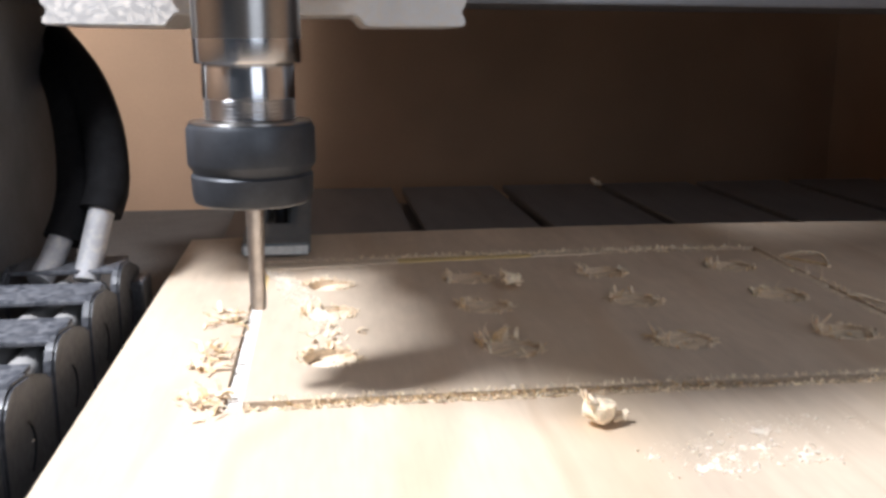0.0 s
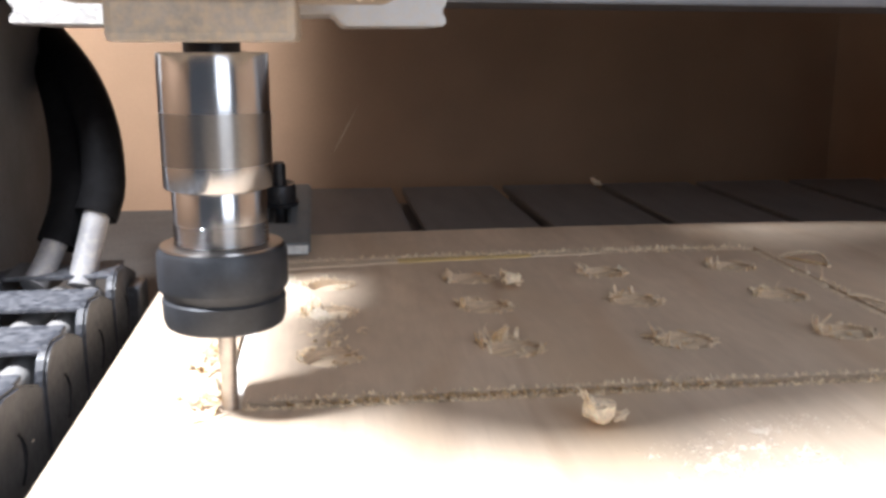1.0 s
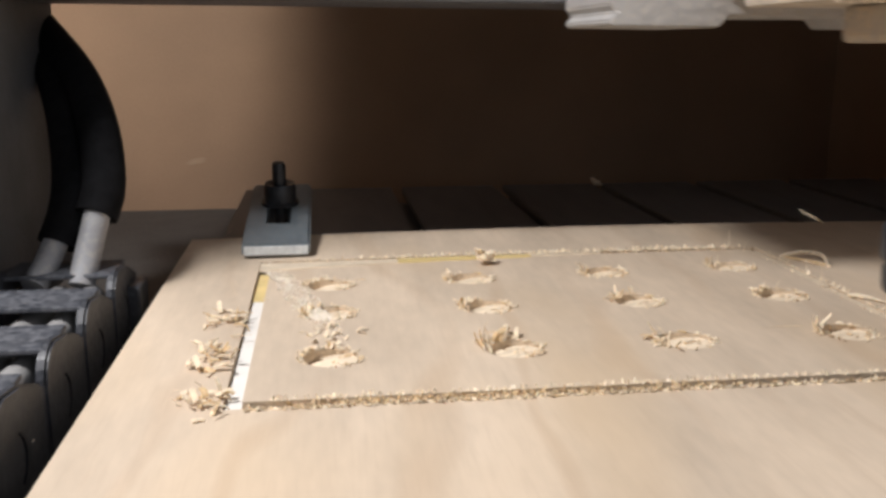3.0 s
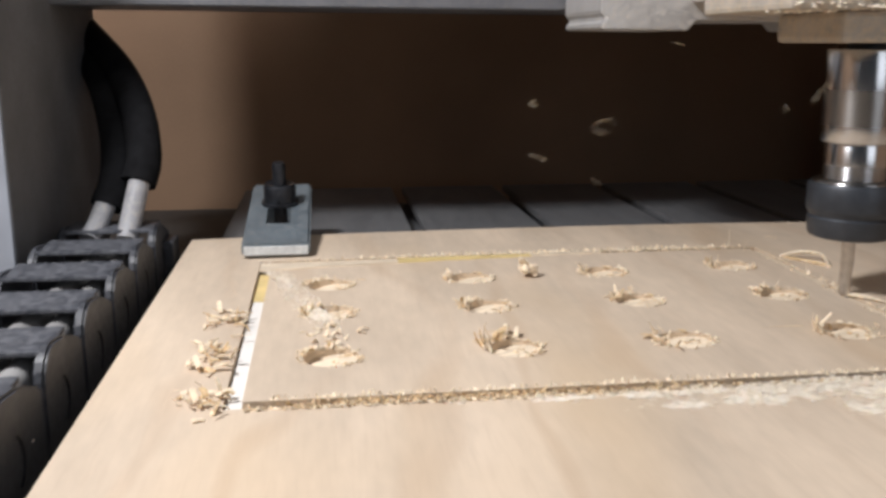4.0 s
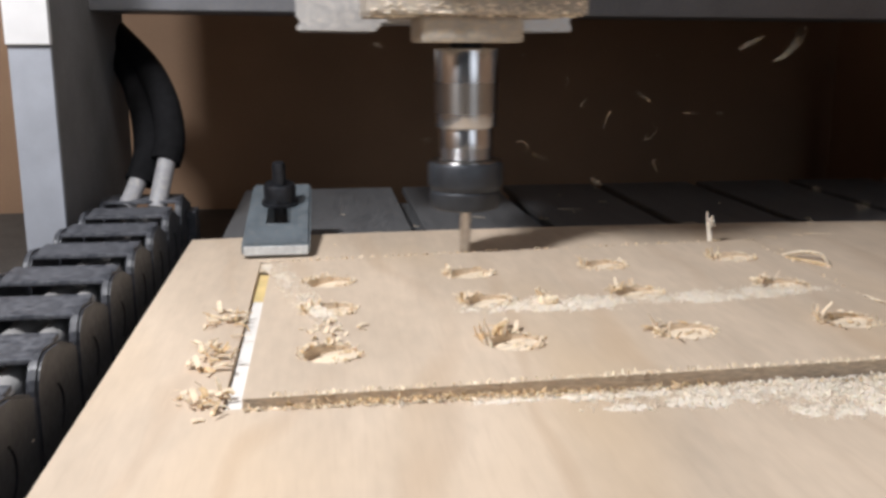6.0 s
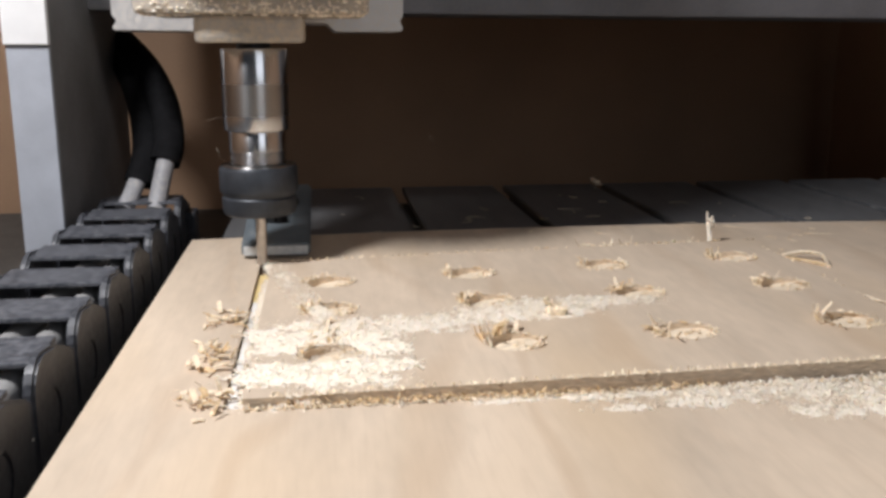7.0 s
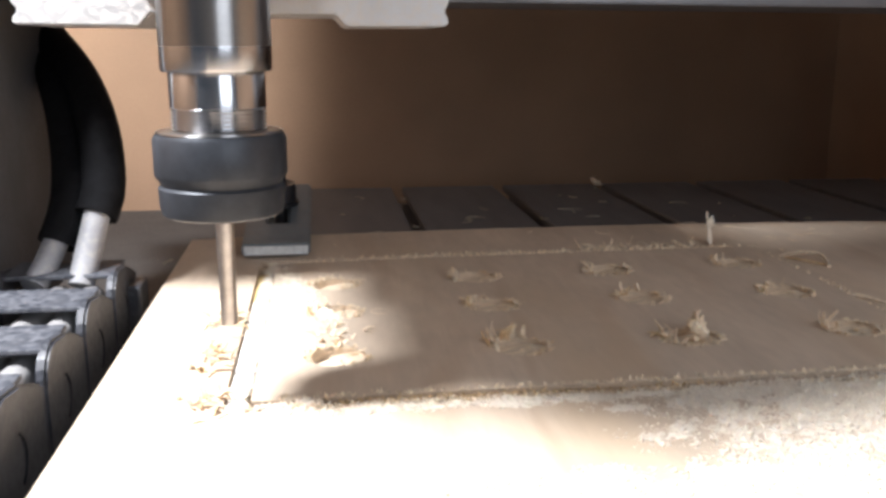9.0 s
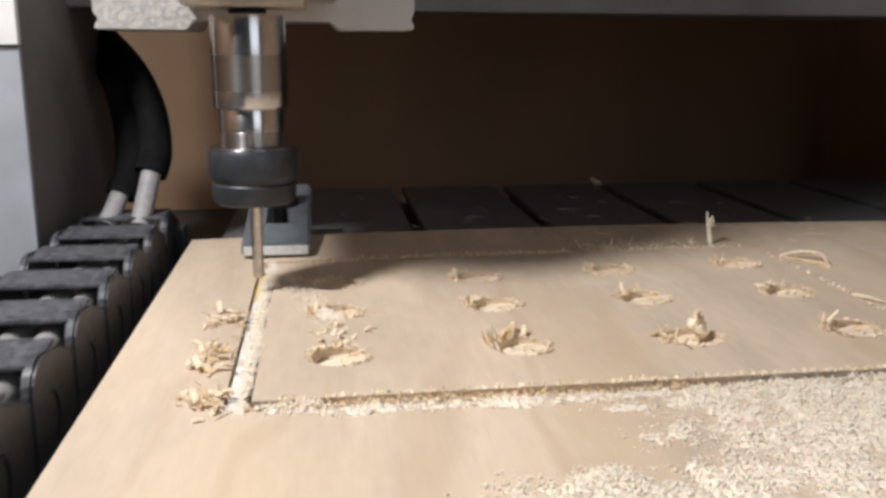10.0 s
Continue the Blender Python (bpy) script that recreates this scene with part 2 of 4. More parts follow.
BX0, BX1, BY0, BY1 = -0.0415, 0.47, -0.21, 0.234
BED_Z = -THICK


def bow(x, y):
    """The plywood crowns a little towards its far edge."""
    return 0.0028 * max(0.0, 1 - ((x - 0.17) / 0.24) ** 2) * max(0.0, min(1.0, y / 0.234)) ** 2


# ---- enclosure ----
tagged(part("machine_base", box(-0.40, 0.60, -0.42, 0.68, -0.075, -0.05), DARK), "dark dusty steel base under the router bed", "machine base", kind="structure")
tagged(part("wall_back", box(-0.42, 0.60, 0.62, 0.64, -0.05, 0.47), MDF), "brown fibreboard back wall of the enclosure", "wall", kind="structure")
tagged(part("wall_right", box(0.530, 0.550, -0.42, 0.62, -0.05, 0.47), MDF), "brown fibreboard side wall of the enclosure", "wall", kind="structure")
tagged(part("wall_left", box(-0.42, -0.40, -0.42, 0.62, -0.05, 0.47), MDF), "brown fibreboard side wall of the enclosure", "wall", kind="structure")

# Added sheet out of view; its left edge ends the glow on the wall.
tagged(part("ceiling", box(0.025, 0.60, 0.20, 0.64, 0.471, 0.49), MDF), "unseen brown fibreboard sheet, added to shade the right of the back wall", "ceiling", kind="structure")


# ---- slotted bed ----
def bed():
    t = thing("slotted_bed", "dusty grey aluminium router bed with long T-slots", "machine bed")
    edges = [-0.032] + [0.004 + 0.08 * i for i in range(7)] + [0.52]
    for i, (a, b) in enumerate(zip(edges, edges[1:])):
        l, r = a + (0.0042 if i else 0), b - (0.0042 if i < len(edges) - 2 else 0)
        out = [(l, BED_Z), (r, BED_Z), (r, BED_Z - 0.005), (r - 0.005, BED_Z - 0.005), (r - 0.005, BED_Z - 0.012), (l + 0.005, BED_Z - 0.012), (l + 0.005, BED_Z - 0.005), (l, BED_Z - 0.005)]
        part("bed_rail", prism(out, "y", -0.24, 0.465, 0.0006), BED, t)
    part("bed_base", box(-0.030, 0.518, -0.24, 0.463, -0.05, BED_Z - 0.0125), BED, t)
    return t


bed()


# ---- plywood sheet ----
def grid_slab(name, xs, ys, hole, mat, parent):
    """A slab from a grid of cells, without those inside hole."""
    bm = bmesh.new()
    top = {(i, j): bm.verts.new((x, y, bow(x, y))) for i, x in enumerate(xs) for j, y in enumerate(ys)}
    low = {(i, j): bm.verts.new((x, y, -THICK + 0.0004 + bow(x, y))) for i, x in enumerate(xs) for j, y in enumerate(ys)}

    def filled(i, j):
        if not (0 <= i < len(xs) - 1 and 0 <= j < len(ys) - 1):
            return False
        x, y = (xs[i] + xs[i + 1]) / 2, (ys[j] + ys[j + 1]) / 2
        return not (hole[0] < x < hole[1] and hole[2] < y < hole[3])
    for i, j in itertools.product(range(len(xs) - 1), range(len(ys) - 1)):
        if not filled(i, j):
            continue
        q = [(i, j), (i + 1, j), (i + 1, j + 1), (i, j + 1)]
        bm.faces.new([top[k] for k in q])
        bm.faces.new([low[k] for k in q[::-1]])
        for (a, b), (di, dj) in zip(((0, 1), (1, 2), (2, 3), (3, 0)), ((0, -1), (1, 0), (0, 1), (-1, 0))):
            if not filled(i + di, j + dj):
                bm.faces.new((top[q[b]], top[q[a]], low[q[a]], low[q[b]])).material_index = 1
    bmesh.ops.delete(bm, geom=[v for v in bm.verts if not v.link_faces], context="VERTS")
    ob = part(name, bm, mat, parent)
    ob.data.materials.append(PLY_CUT)
    return ob


def spread(a, b, n):
    return [a + (b - a) * i / n for i in range(n + 1)]


def fringe(name, spots, mat, parent, rng, length=(0.0015, 0.005), width=(0.0003, 0.0011), label=""):
    """Torn fibres standing at the given spots: (x, y, z, outward heading)."""
    vs, fs = [], []
    for x, y, z, h in spots:
        strip(vs, fs, (x, y, z - 0.0003), h + rng.uniform(-1.3, 1.3), rng.uniform(0.0, 0.8), rng.uniform(*length), rng.uniform(*width), rng.uniform(-1.6, 1.6), rng, 3, 0.2)
    ob = from_lists(name, vs, fs, mat)
    ob.parent = parent
    return tagged(ob, label, kind="stuff")


def plywood_sheet():
    rng = random.Random(3)
    t = thing("plywood_sheet", "pale plywood sheet clamped on the router bed, freshly grooved", "plywood sheet")
    xs = spread(BX0, -GR, 4) + spread(-GR, PX + GR, 24)[1:] + spread(PX + GR, BX1, 10)[1:]
    ys = spread(BY0, -GR, 6) + spread(-GR, PY + GR, 16)[1:] + spread(PY + GR, BY1, 5)[1:]
    grid_slab("sheet", xs, ys, (-GR, PX + GR, -GR, PY + GR), PLY, t)
    spots = []
    for k in range(1300):       # outer lip of the near groove, then far and right
        x = rng.uniform(0.004, PX)
        spots.append((x, -GR - rng.uniform(0, 0.0012), 0, -1.57))
    for k in range(700):
        x = rng.triangular(0.01, PX, PX * 0.8)
        spots.append((x, PY + GR, bow(x, PY), 1.57))
    for k in range(90):
        y = rng.uniform(0, PY)
        spots.append((PX + GR, y, bow(PX, y), 0.0))
    fringe("groove_fringe", spots, FIBRE, t, rng, (0.001, 0.0028), (0.0006, 0.0020), "torn pale wood fibres along the groove")
    brown = []                  # scorched fibres left standing in the near groove
    for k in range(1500):
        x = rng.triangular(0.006, 0.175, 0.06)
        brown.append((x, rng.uniform(-GR, GR), rng.uniform(-0.0030, -0.0002), rng.choice((0.0, 3.14))))
    fringe("packed_fibre", brown, GOLD, t, rng, (0.0010, 0.0026), (0.0004, 0.0011), "golden brown fibres packed in the groove")
    for k in range(100):       # flat broken chips heaped in three clumps beside the left groove
        clump = k % 3
        y = rng.gauss((0.002, 0.043, 0.083)[clump], (0.0045, 0.011, 0.006)[clump])
        x = min(max(rng.gauss((-0.0072, -0.0090, -0.0100)[clump], 0.0036), -0.0165), -0.0040)
        upright = rng.random() < 0.25
        vs, fs = [], []
        strip(vs, fs, (x, y, rng.uniform(0.0003, 0.0022)), rng.choice((0, 3.14, 3.0, 0.2, 1.3, 2.1)) + rng.gauss(0, 0.3), rng.uniform(0.5, 1.1) if upright else rng.uniform(-0.05, 0.3), rng.uniform(0.003, (0.0052, 0.0075, 0.0070)[clump]), rng.uniform(0.0006, 0.0019), rng.uniform(-1.8, 0.9), rng, 4, 0.3, 0.15)
        from_lists("shaving", vs, fs, GOLD if k % 4 == 0 else FIBRE).parent = t
    return t


HOLES = [(0.0287 + 0.0612 * i, (0.0385, 0.0900, 0.1310)[j] + (0.0014, 0.0006, 0.0030)[j] * i) for i in range(4) for j in range(3)]
HOLE_R, HOLE_D = 0.0094, 0.0026


def cut_panel():
    rng = random.Random(8)
    t = thing("cut_panel", "plywood panel with twelve drilled pockets, being cut free", "plywood panel")
    bm = bmesh.new()
    x0, x1, y0, y1 = GR, PX - GR, GR, PY - GR
    rim = [(x, y0) for x in spread(x0, x1, 24)[:-1]] + [(x1, y) for y in spread(y0, y1, 16)[:-1]] + [(x, y1) for x in spread(x1, x0, 24)[:-1]] + [(x0, y) for y in spread(y1, y0, 16)[:-1]]
    loops = [[bm.verts.new((x, y, bow(x, y))) for x, y in rim]]
    for hx, hy in HOLES:
        loops.append([bm.verts.new((hx + HOLE_R * math.cos(2 * math.pi * i / 32), hy + HOLE_R * math.sin(2 * math.pi * i / 32), bow(hx, hy))) for i in range(32)])
    edges = [bm.edges.new((lp[i], lp[(i + 1) % len(lp)])) for lp in loops for i in range(len(lp))]
    bmesh.ops.triangle_fill(bm, edges=edges, use_beauty=True)
    for k, lp in enumerate(loops):
        cx = sum(v.co.x for v in lp) / len(lp)      # pocket floors run out towards +x
        low = [bm.verts.new(v.co + Vector((0, 0, -THICK + 0.0005 if k == 0 else -HOLE_D + 0.18 * (v.co.x - cx)))) for v in lp]
        for i in range(len(lp)):
            j = (i + 1) % len(lp)
            bm.faces.new((lp[i], lp[j], low[j], low[i])).material_index = 1
        f = bm.faces.new(low)
        f.material_index = 1 if k == 0 else 2
    ob = part("panel", bm, PLY, t)
    ob.data.materials.append(PLY_CUT)
    ob.data.materials.append(POCKET)
    for n, (hx, hy) in enumerate(HOLES):
        spots = []
        z = bow(hx, hy)
        a0 = rng.uniform(2.2, 3.3)
        for k in range(80):
            a = a0 + rng.gauss(0, 0.5) if k % 3 else rng.gauss(-0.4, 0.7)
            r = HOLE_R + rng.uniform(-0.0002, 0.0012)
            spots.append((hx + r * math.cos(a), hy + r * math.sin(a), z, a + (0 if k % 3 else rng.choice((-1.4, 1.4)))))
        o = fringe("pocket_fringe", spots, FIBRE, t, rng, (0.0010, 0.0030), (0.0005, 0.0016), "torn fibres round a drilled pocket")
        tall = (0.9, 0.8, 0.6, 1.9, 1.0, 0.9, 1.25, 1.2, 1.1, 1.35, 0.9, 0.8)[n]
        for k in range(46):    # chips thrown up on one side, low strips along the other, some fallen in
            inside, up = k > 35, k < 21
            a = a0 + rng.gauss(0, 0.5) if up else rng.uniform(-1.2, 1.3)
            r = HOLE_R * (rng.uniform(0.2, 0.9) if inside else rng.uniform(0.94, 1.16))
            h = a + rng.gauss(0, 1.1) if up else a + 1.57 + rng.gauss(0, 0.5) if not inside else rng.gauss(0, 0.6)
            low = -HOLE_D + 0.18 * r * math.cos(a) + 0.0005
            vs, fs = [], []
            strip(vs, fs, (hx + r * math.cos(a), hy + r * math.sin(a), z + (low if inside else 0.0002)), h, rng.uniform(0.2, 1.2) if up else rng.uniform(0.0, 0.25), rng.uniform(0.0018, 0.0048) * (tall if up else 0.7), rng.uniform(0.0005, 0.0018) * (1 if up else 0.8), rng.uniform(-3.0, 1.2) if up else rng.uniform(-0.9, 0.3), rng, 5, 0.2, 0.3)
            from_lists("chip", vs, fs, GOLD if k % 5 == 0 or (n == 3 and k < 5) else FIBRE).parent = t
    for k in range(5):          # tall golden curls at one pocket
        vs, fs = [], []
        strip(vs, fs, (HOLES[3][0] - 0.0055 + 0.0012 * k, HOLES[3][1] + 0.0085 + rng.gauss(0, 0.0006), 0.0002), 0.4 + 0.25 * k, 1.45 - 0.1 * k, 0.0060 + 0.0012 * k, 0.0016, -1.9, rng, 7, 0.2, 0.2)
        from_lists("chip", vs, fs, GOLD if k < 3 else FIBRE).parent = t
    for k in range(34):        # torn heap between two pockets
        vs, fs = [], []
        strip(vs, fs, (rng.gauss(0.0275, 0.0042), rng.gauss(0.064, 0.0065), 0.0004), rng.uniform(0, 6.28), rng.uniform(0, 0.9), rng.uniform(0.002, 0.0055), rng.uniform(0.0008, 0.0020), rng.uniform(-3, 1), rng, 4, 0.15)
        from_lists("chip", vs, fs, FIBRE).parent = t
    spots = []
    for k in range(520):
        spots.append((rng.uniform(0.01, PX), GR + rng.uniform(0, 0.0008), 0, 1.57))
    for k in range(260):
        x = rng.uniform(0.01, PX)
        spots.append((x, PY - GR, bow(x, PY), -1.57))
    for k in range(60):
        y = rng.uniform(0, PY)
        spots.append((PX - GR, y, bow(PX, y), 3.14))
    fringe("edge_fringe", spots, FIBRE, t, rng, (0.0008, 0.0024), (0.0005, 0.0014), "torn fibres along the panel's edge")
    return t


plywood_sheet()
panel = cut_panel()
strip_thing = thing("backing_film", "bright white backing film showing in the fresh grooves", "backing film")
part("film", box(-0.0024, 0.0026, -0.0045, 0.116, BED_Z + 0.0002, -0.0016, 0.0003), TAPE, strip_thing)
part("film", box(-0.0024, 0.0026, 0.1162, 0.160, BED_Z + 0.0002, -0.0012, 0.0003), YELLOW, strip_thing, "yellowed corner piece")
part("film", box(-0.0024, PX - 0.003, PY - 0.0024, PY + 0.0024, BED_Z + 0.0002, -0.0022, 0.0003), FILM, strip_thing)
part("film", box(PX - 0.0024, PX + 0.0024, 0.003, PY * 0.6, BED_Z + 0.0002, -0.0006, 0.0003), FILM, strip_thing)
part("film", box(PX - 0.0024, PX + 0.0024, PY * 0.6 + 0.0002, PY - 0.0026, BED_Z + 0.0002, 0.0003, 0.0003), FILM, strip_thing)


def edge_film(mat, x0, x1, near0, near1, far, label=""):
    """A thin film that follows the crown of the sheet over the far groove."""
    n = 16
    bm = bmesh.new()
    rows = []
    for i in range(n + 1):
        f = i / n
        x, near = x0 + (x1 - x0) * f, near0 + (near1 - near0) * f + 0.0004 * math.sin(17 * f + 40 * x0)
        rows.append([bm.verts.new((x, y, bow(x, y) + z)) for y, z in ((near, -0.0003), (near, 0.0005), (far, 0.0005), (far, -0.0003))])
    for a, b in zip(rows, rows[1:]):
        for j in range(4):
            bm.faces.new((a[j], a[(j + 1) % 4], b[(j + 1) % 4], b[j]))
    bm.faces.new(rows[0]), bm.faces.new(rows[-1][::-1])
    return part("film", bm, mat, EDGE_FILM, label)


EDGE_FILM = thing("edge_film", "pale and yellowed film strip over the far groove", "backing film")
edge_film(FILM, -0.0022, 0.0610, 0.1585, 0.1655, 0.1720)
edge_film(YELLOW, 0.0612, 0.1250, 0.1655, 0.1690, 0.1728, "yellowed stretch")
edge_film(FILM, 0.1252, 0.1600, 0.1690, 0.1712, 0.1745)


# ---- clamp on the far edge of the sheet ----
def hold_down_clamp():
    t = thing("hold_down_clamp", "blue-grey slotted clamp plate with black bolt on the plywood edge", "clamp")
    t.matrix_basis = pose(0.0042, 0.184, 0.0018, 8.5, 0, 0)
    w, ln, th = 0.0162, 0.098, 0.0062
    bm = bmesh.new()
    slot = [(-0.0062, 0.030), (0.0062, 0.030), (0.0062, 0.085), (-0.0062, 0.085)]
    outer = [(-w, 0), (w, 0), (w, ln), (-w, ln)]
    for z, flip in ((th, False), (0, True)):
        o, s = [bm.verts.new((x, y, z)) for x, y in outer], [bm.verts.new((x, y, z)) for x, y in slot]
        for i in range(4):
            j = (i + 1) % 4
            bm.faces.new((o[i], o[j], s[j], s[i]))
    bm.verts.ensure_lookup_table()
    for base in (0, 4):
        for i in range(4):
            j = (i + 1) % 4
            bm.faces.new((bm.verts[base + i], bm.verts[base + j], bm.verts[8 + base + j], bm.verts[8 + base + i]))
    bmesh.ops.recalc_face_normals(bm, faces=bm.faces)
    es = [e for e in bm.edges if all(abs(abs(v.co.x) - w) < 1e-5 or v.co.y < 1e-5 for v in e.verts) and e.calc_face_angle(0) > 1]
    bmesh.ops.bevel(bm, geom=es, offset=0.0012, segments=2, affect="EDGES")
    part("plate", bm, CLAMP, t)
    # Front face in a much paler colour than the rest of the plate.
    part("front_face", box(-w + 0.001, w - 0.001, -0.0004, 0.0004, 0.0009, th - 0.0009, 0.0002), CLAMP_EDGE, t, "pale front face")
    y = 0.062
    part("bolt", lathe([(0.0036, -0.030), (0.0036, 0.027), (0.0030, 0.029)], 20, 0, y), BOLT, t, "upright black bolt", True)
    bm = lathe([(0.0098, th + 0.0002), (0.0098, th + 0.0018), (0.0084, th + 0.0020), (0.0086, th + 0.0095), (0.0076, th + 0.0115), (0.0042, th + 0.0108)], 24, 0, y)
    part("nut", bm, BOLT, t, "round black nut and washer", True)
    part("heel_block", box(-0.010, 0.010, ln - 0.012, ln - 0.002, -0.0235, -0.0003, 0.0008), CLAMP, t)
    return t


hold_down_clamp()


# ---- gantry: side plate, beam ----
def gantry():
    t = thing("router_gantry", "grey dusty gantry with side plate and cross beam", "gantry")
    # Plates and beam rise out of view to block light from the back wall.
    part("side_plate", box(-0.130, -0.108, 0.078, 0.258, -0.02, 0.44, 0.0012), PLATE, t)
    part("plate_edge", box(-0.1295, -0.1085, 0.0755, 0.0782, -0.02, 0.0995, 0.0006), PLATE_EDGE, t, "front edge of the plate, coloured paler as it faces the light")
    part("end_bracket", box(-0.1300, -0.1080, 0.0735, 0.0785, 0.1003, 0.16, 0.0008), WHITE, t, "white bracket bolted over the plate edge")
    out = [(0.162, 0.1177), (0.242, 0.1177), (0.242, 0.44), (0.162, 0.44), (0.162, 0.165), (0.168, 0.162), (0.168, 0.150), (0.162, 0.147)]
    bm = prism(out, "x", -0.108, 0.50, 0.0008)
    for v in bm.verts:          # the beam hangs a little lower on its far end
        v.co.z += 0.0026 * (0.25 - v.co.x) / 0.358
    part("beam", bm, BEAM, t, "long dusty grey beam")
    part("far_plate", box(0.50, 0.52, 0.078, 0.258, -0.02, 0.44, 0.0012), PLATE, t)
    return t


GANTRY = gantry()


# ---- carriage on the beam ----
def carriage():
    t = thing("spindle_carriage", "dusty white aluminium carriage under the gantry beam", "carriage")
    out = [(-0.078, 0.1075), (-0.036, 0.1070), (-0.032, 0.1115), (0.033, 0.1115), (0.037, 0.1072), (0.0735, 0.1072), (0.0745, 0.1095), (0.0725, 0.1125), (0.0745, 0.1155), (0.0745, 0.17),
           (-0.079, 0.17), (-0.079, 0.1155), (-0.0765, 0.1125), (-0.079, 0.1095)]
    part("back_plate", prism(out, "y", 0.0931, 0.160, 0.0006), ALU, t)
    part("slide_block", box(-0.036, 0.036, 0.052, 0.0930, 0.120, 0.21, 0.002), ALU, t)
    return t


CARRIAGE = carriage()


# ---- spindle with collet nut and cutter ----
def spindle():
    t = thing("milling_spindle", "polished steel milling spindle with black collet nut and cutter", "spindle")
    part("cutter", lathe([(0.0004, -0.0064), (0.0021, -0.0062), (0.0023, -0.004), (0.0023, 0.012), (0.0025, 0.013), (0.0025, 0.030)], 20), CARBIDE, t, "thin carbide end mill", True)
    prof = [(0.0085, 0.0254), (0.0150, 0.0252), (0.0160, 0.0258), (0.0166, 0.0276), (0.0168, 0.0330), (0.0161, 0.0338), (0.0162, 0.0344), (0.0174, 0.0360), (0.0176, 0.0368), (0.0176, 0.0458), (0.0168, 0.0472), (0.0130, 0.0474)]
    nut = part("collet_nut", lathe(prof, 64), NUT, t, "blackened collet nut", True)
    part("nut_rim", lathe([(0.0128, 0.0473), (0.0166, 0.0474), (0.0164, 0.0479), (0.0128, 0.0480)], 56), STEEL_WORN, nut, "bright worn upper rim", True)
    thread = [(0.0124, 0.0470)]
    for i in range(6):
        thread += [(0.0120, 0.0478 + 0.0011 * i), (0.0127, 0.0484 + 0.0011 * i)]
    part("thread", lathe(thread + [(0.0122, 0.0545)], 48), STEEL, t, "fine bright thread", True)
    part("neck", lathe([(0.0126, 0.0540), (0.0126, 0.0628), (0.0122, 0.0634)], 56), STEEL, t, "", True)
    part("lower_sleeve", lathe([(0.0122, 0.0632), (0.0142, 0.0634), (0.0145, 0.0640), (0.0145, 0.0698)], 64), STEEL, t, "", True)
    part("middle_band", lathe([(0.01452, 0.0698), (0.01454, 0.0835)], 64), STEEL_WORN, t, "darker smeared band", True)
    part("upper_sleeve", lathe([(0.0145, 0.0835), (0.0145, 0.0982), (0.0141, 0.0988), (0.0080, 0.0989)], 64), STEEL, t, "", True)
    part("shaft", lathe([(0.0074, 0.0988), (0.0074, 0.1020)], 32), BOLT, t, "dark shaft", True)
    part("mount_block", box(-0.0228, 0.0226, -0.021, 0.030, 0.1013, 0.1128, 0.0022), RESIN, t, "greyish dust-caked mount block")
    part("mount_plate", box(-0.046, 0.050, -0.026, 0.052, 0.1129, 0.130, 0.002), RESIN, t, "wide plate caked with sawdust")
    rng = random.Random(12)
    vs, fs = [], []
    for k in range(420):
        x = rng.uniform(-0.045, 0.049)
        if rng.random() < 0.5:
            at = (x, -0.026 + rng.uniform(-0.0006, 0.0004), 0.1135 + abs(rng.gauss(0, 0.003)))
        else:
            at = (x, rng.uniform(-0.025, 0.0), 0.1128 - rng.uniform(0, 0.0003))
        crumb(vs, fs, at, rng.uniform(0.0004, 0.0012), rng)
    crust = from_lists("dust_crust", vs, fs, DUST)
    crust.parent = t
    tagged(crust, "crust of sawdust clinging to the mount", kind="stuff")
    # Unseen motor, upper body widened to cast a broader shadow over the board.
    part("motor", lathe([(0.040, 0.130), (0.040, 0.141), (0.056, 0.143), (0.056, 0.30), (0.050, 0.304)], 48), STEEL_WORN, t, "", True)
    return t


SPINDLE = spindle()


# ---- drag chain and hoses ----
CX0, CX1, CZ0, CZ1, PITCH = -0.0990, -0.0535, -0.028, 0.0135, 0.046


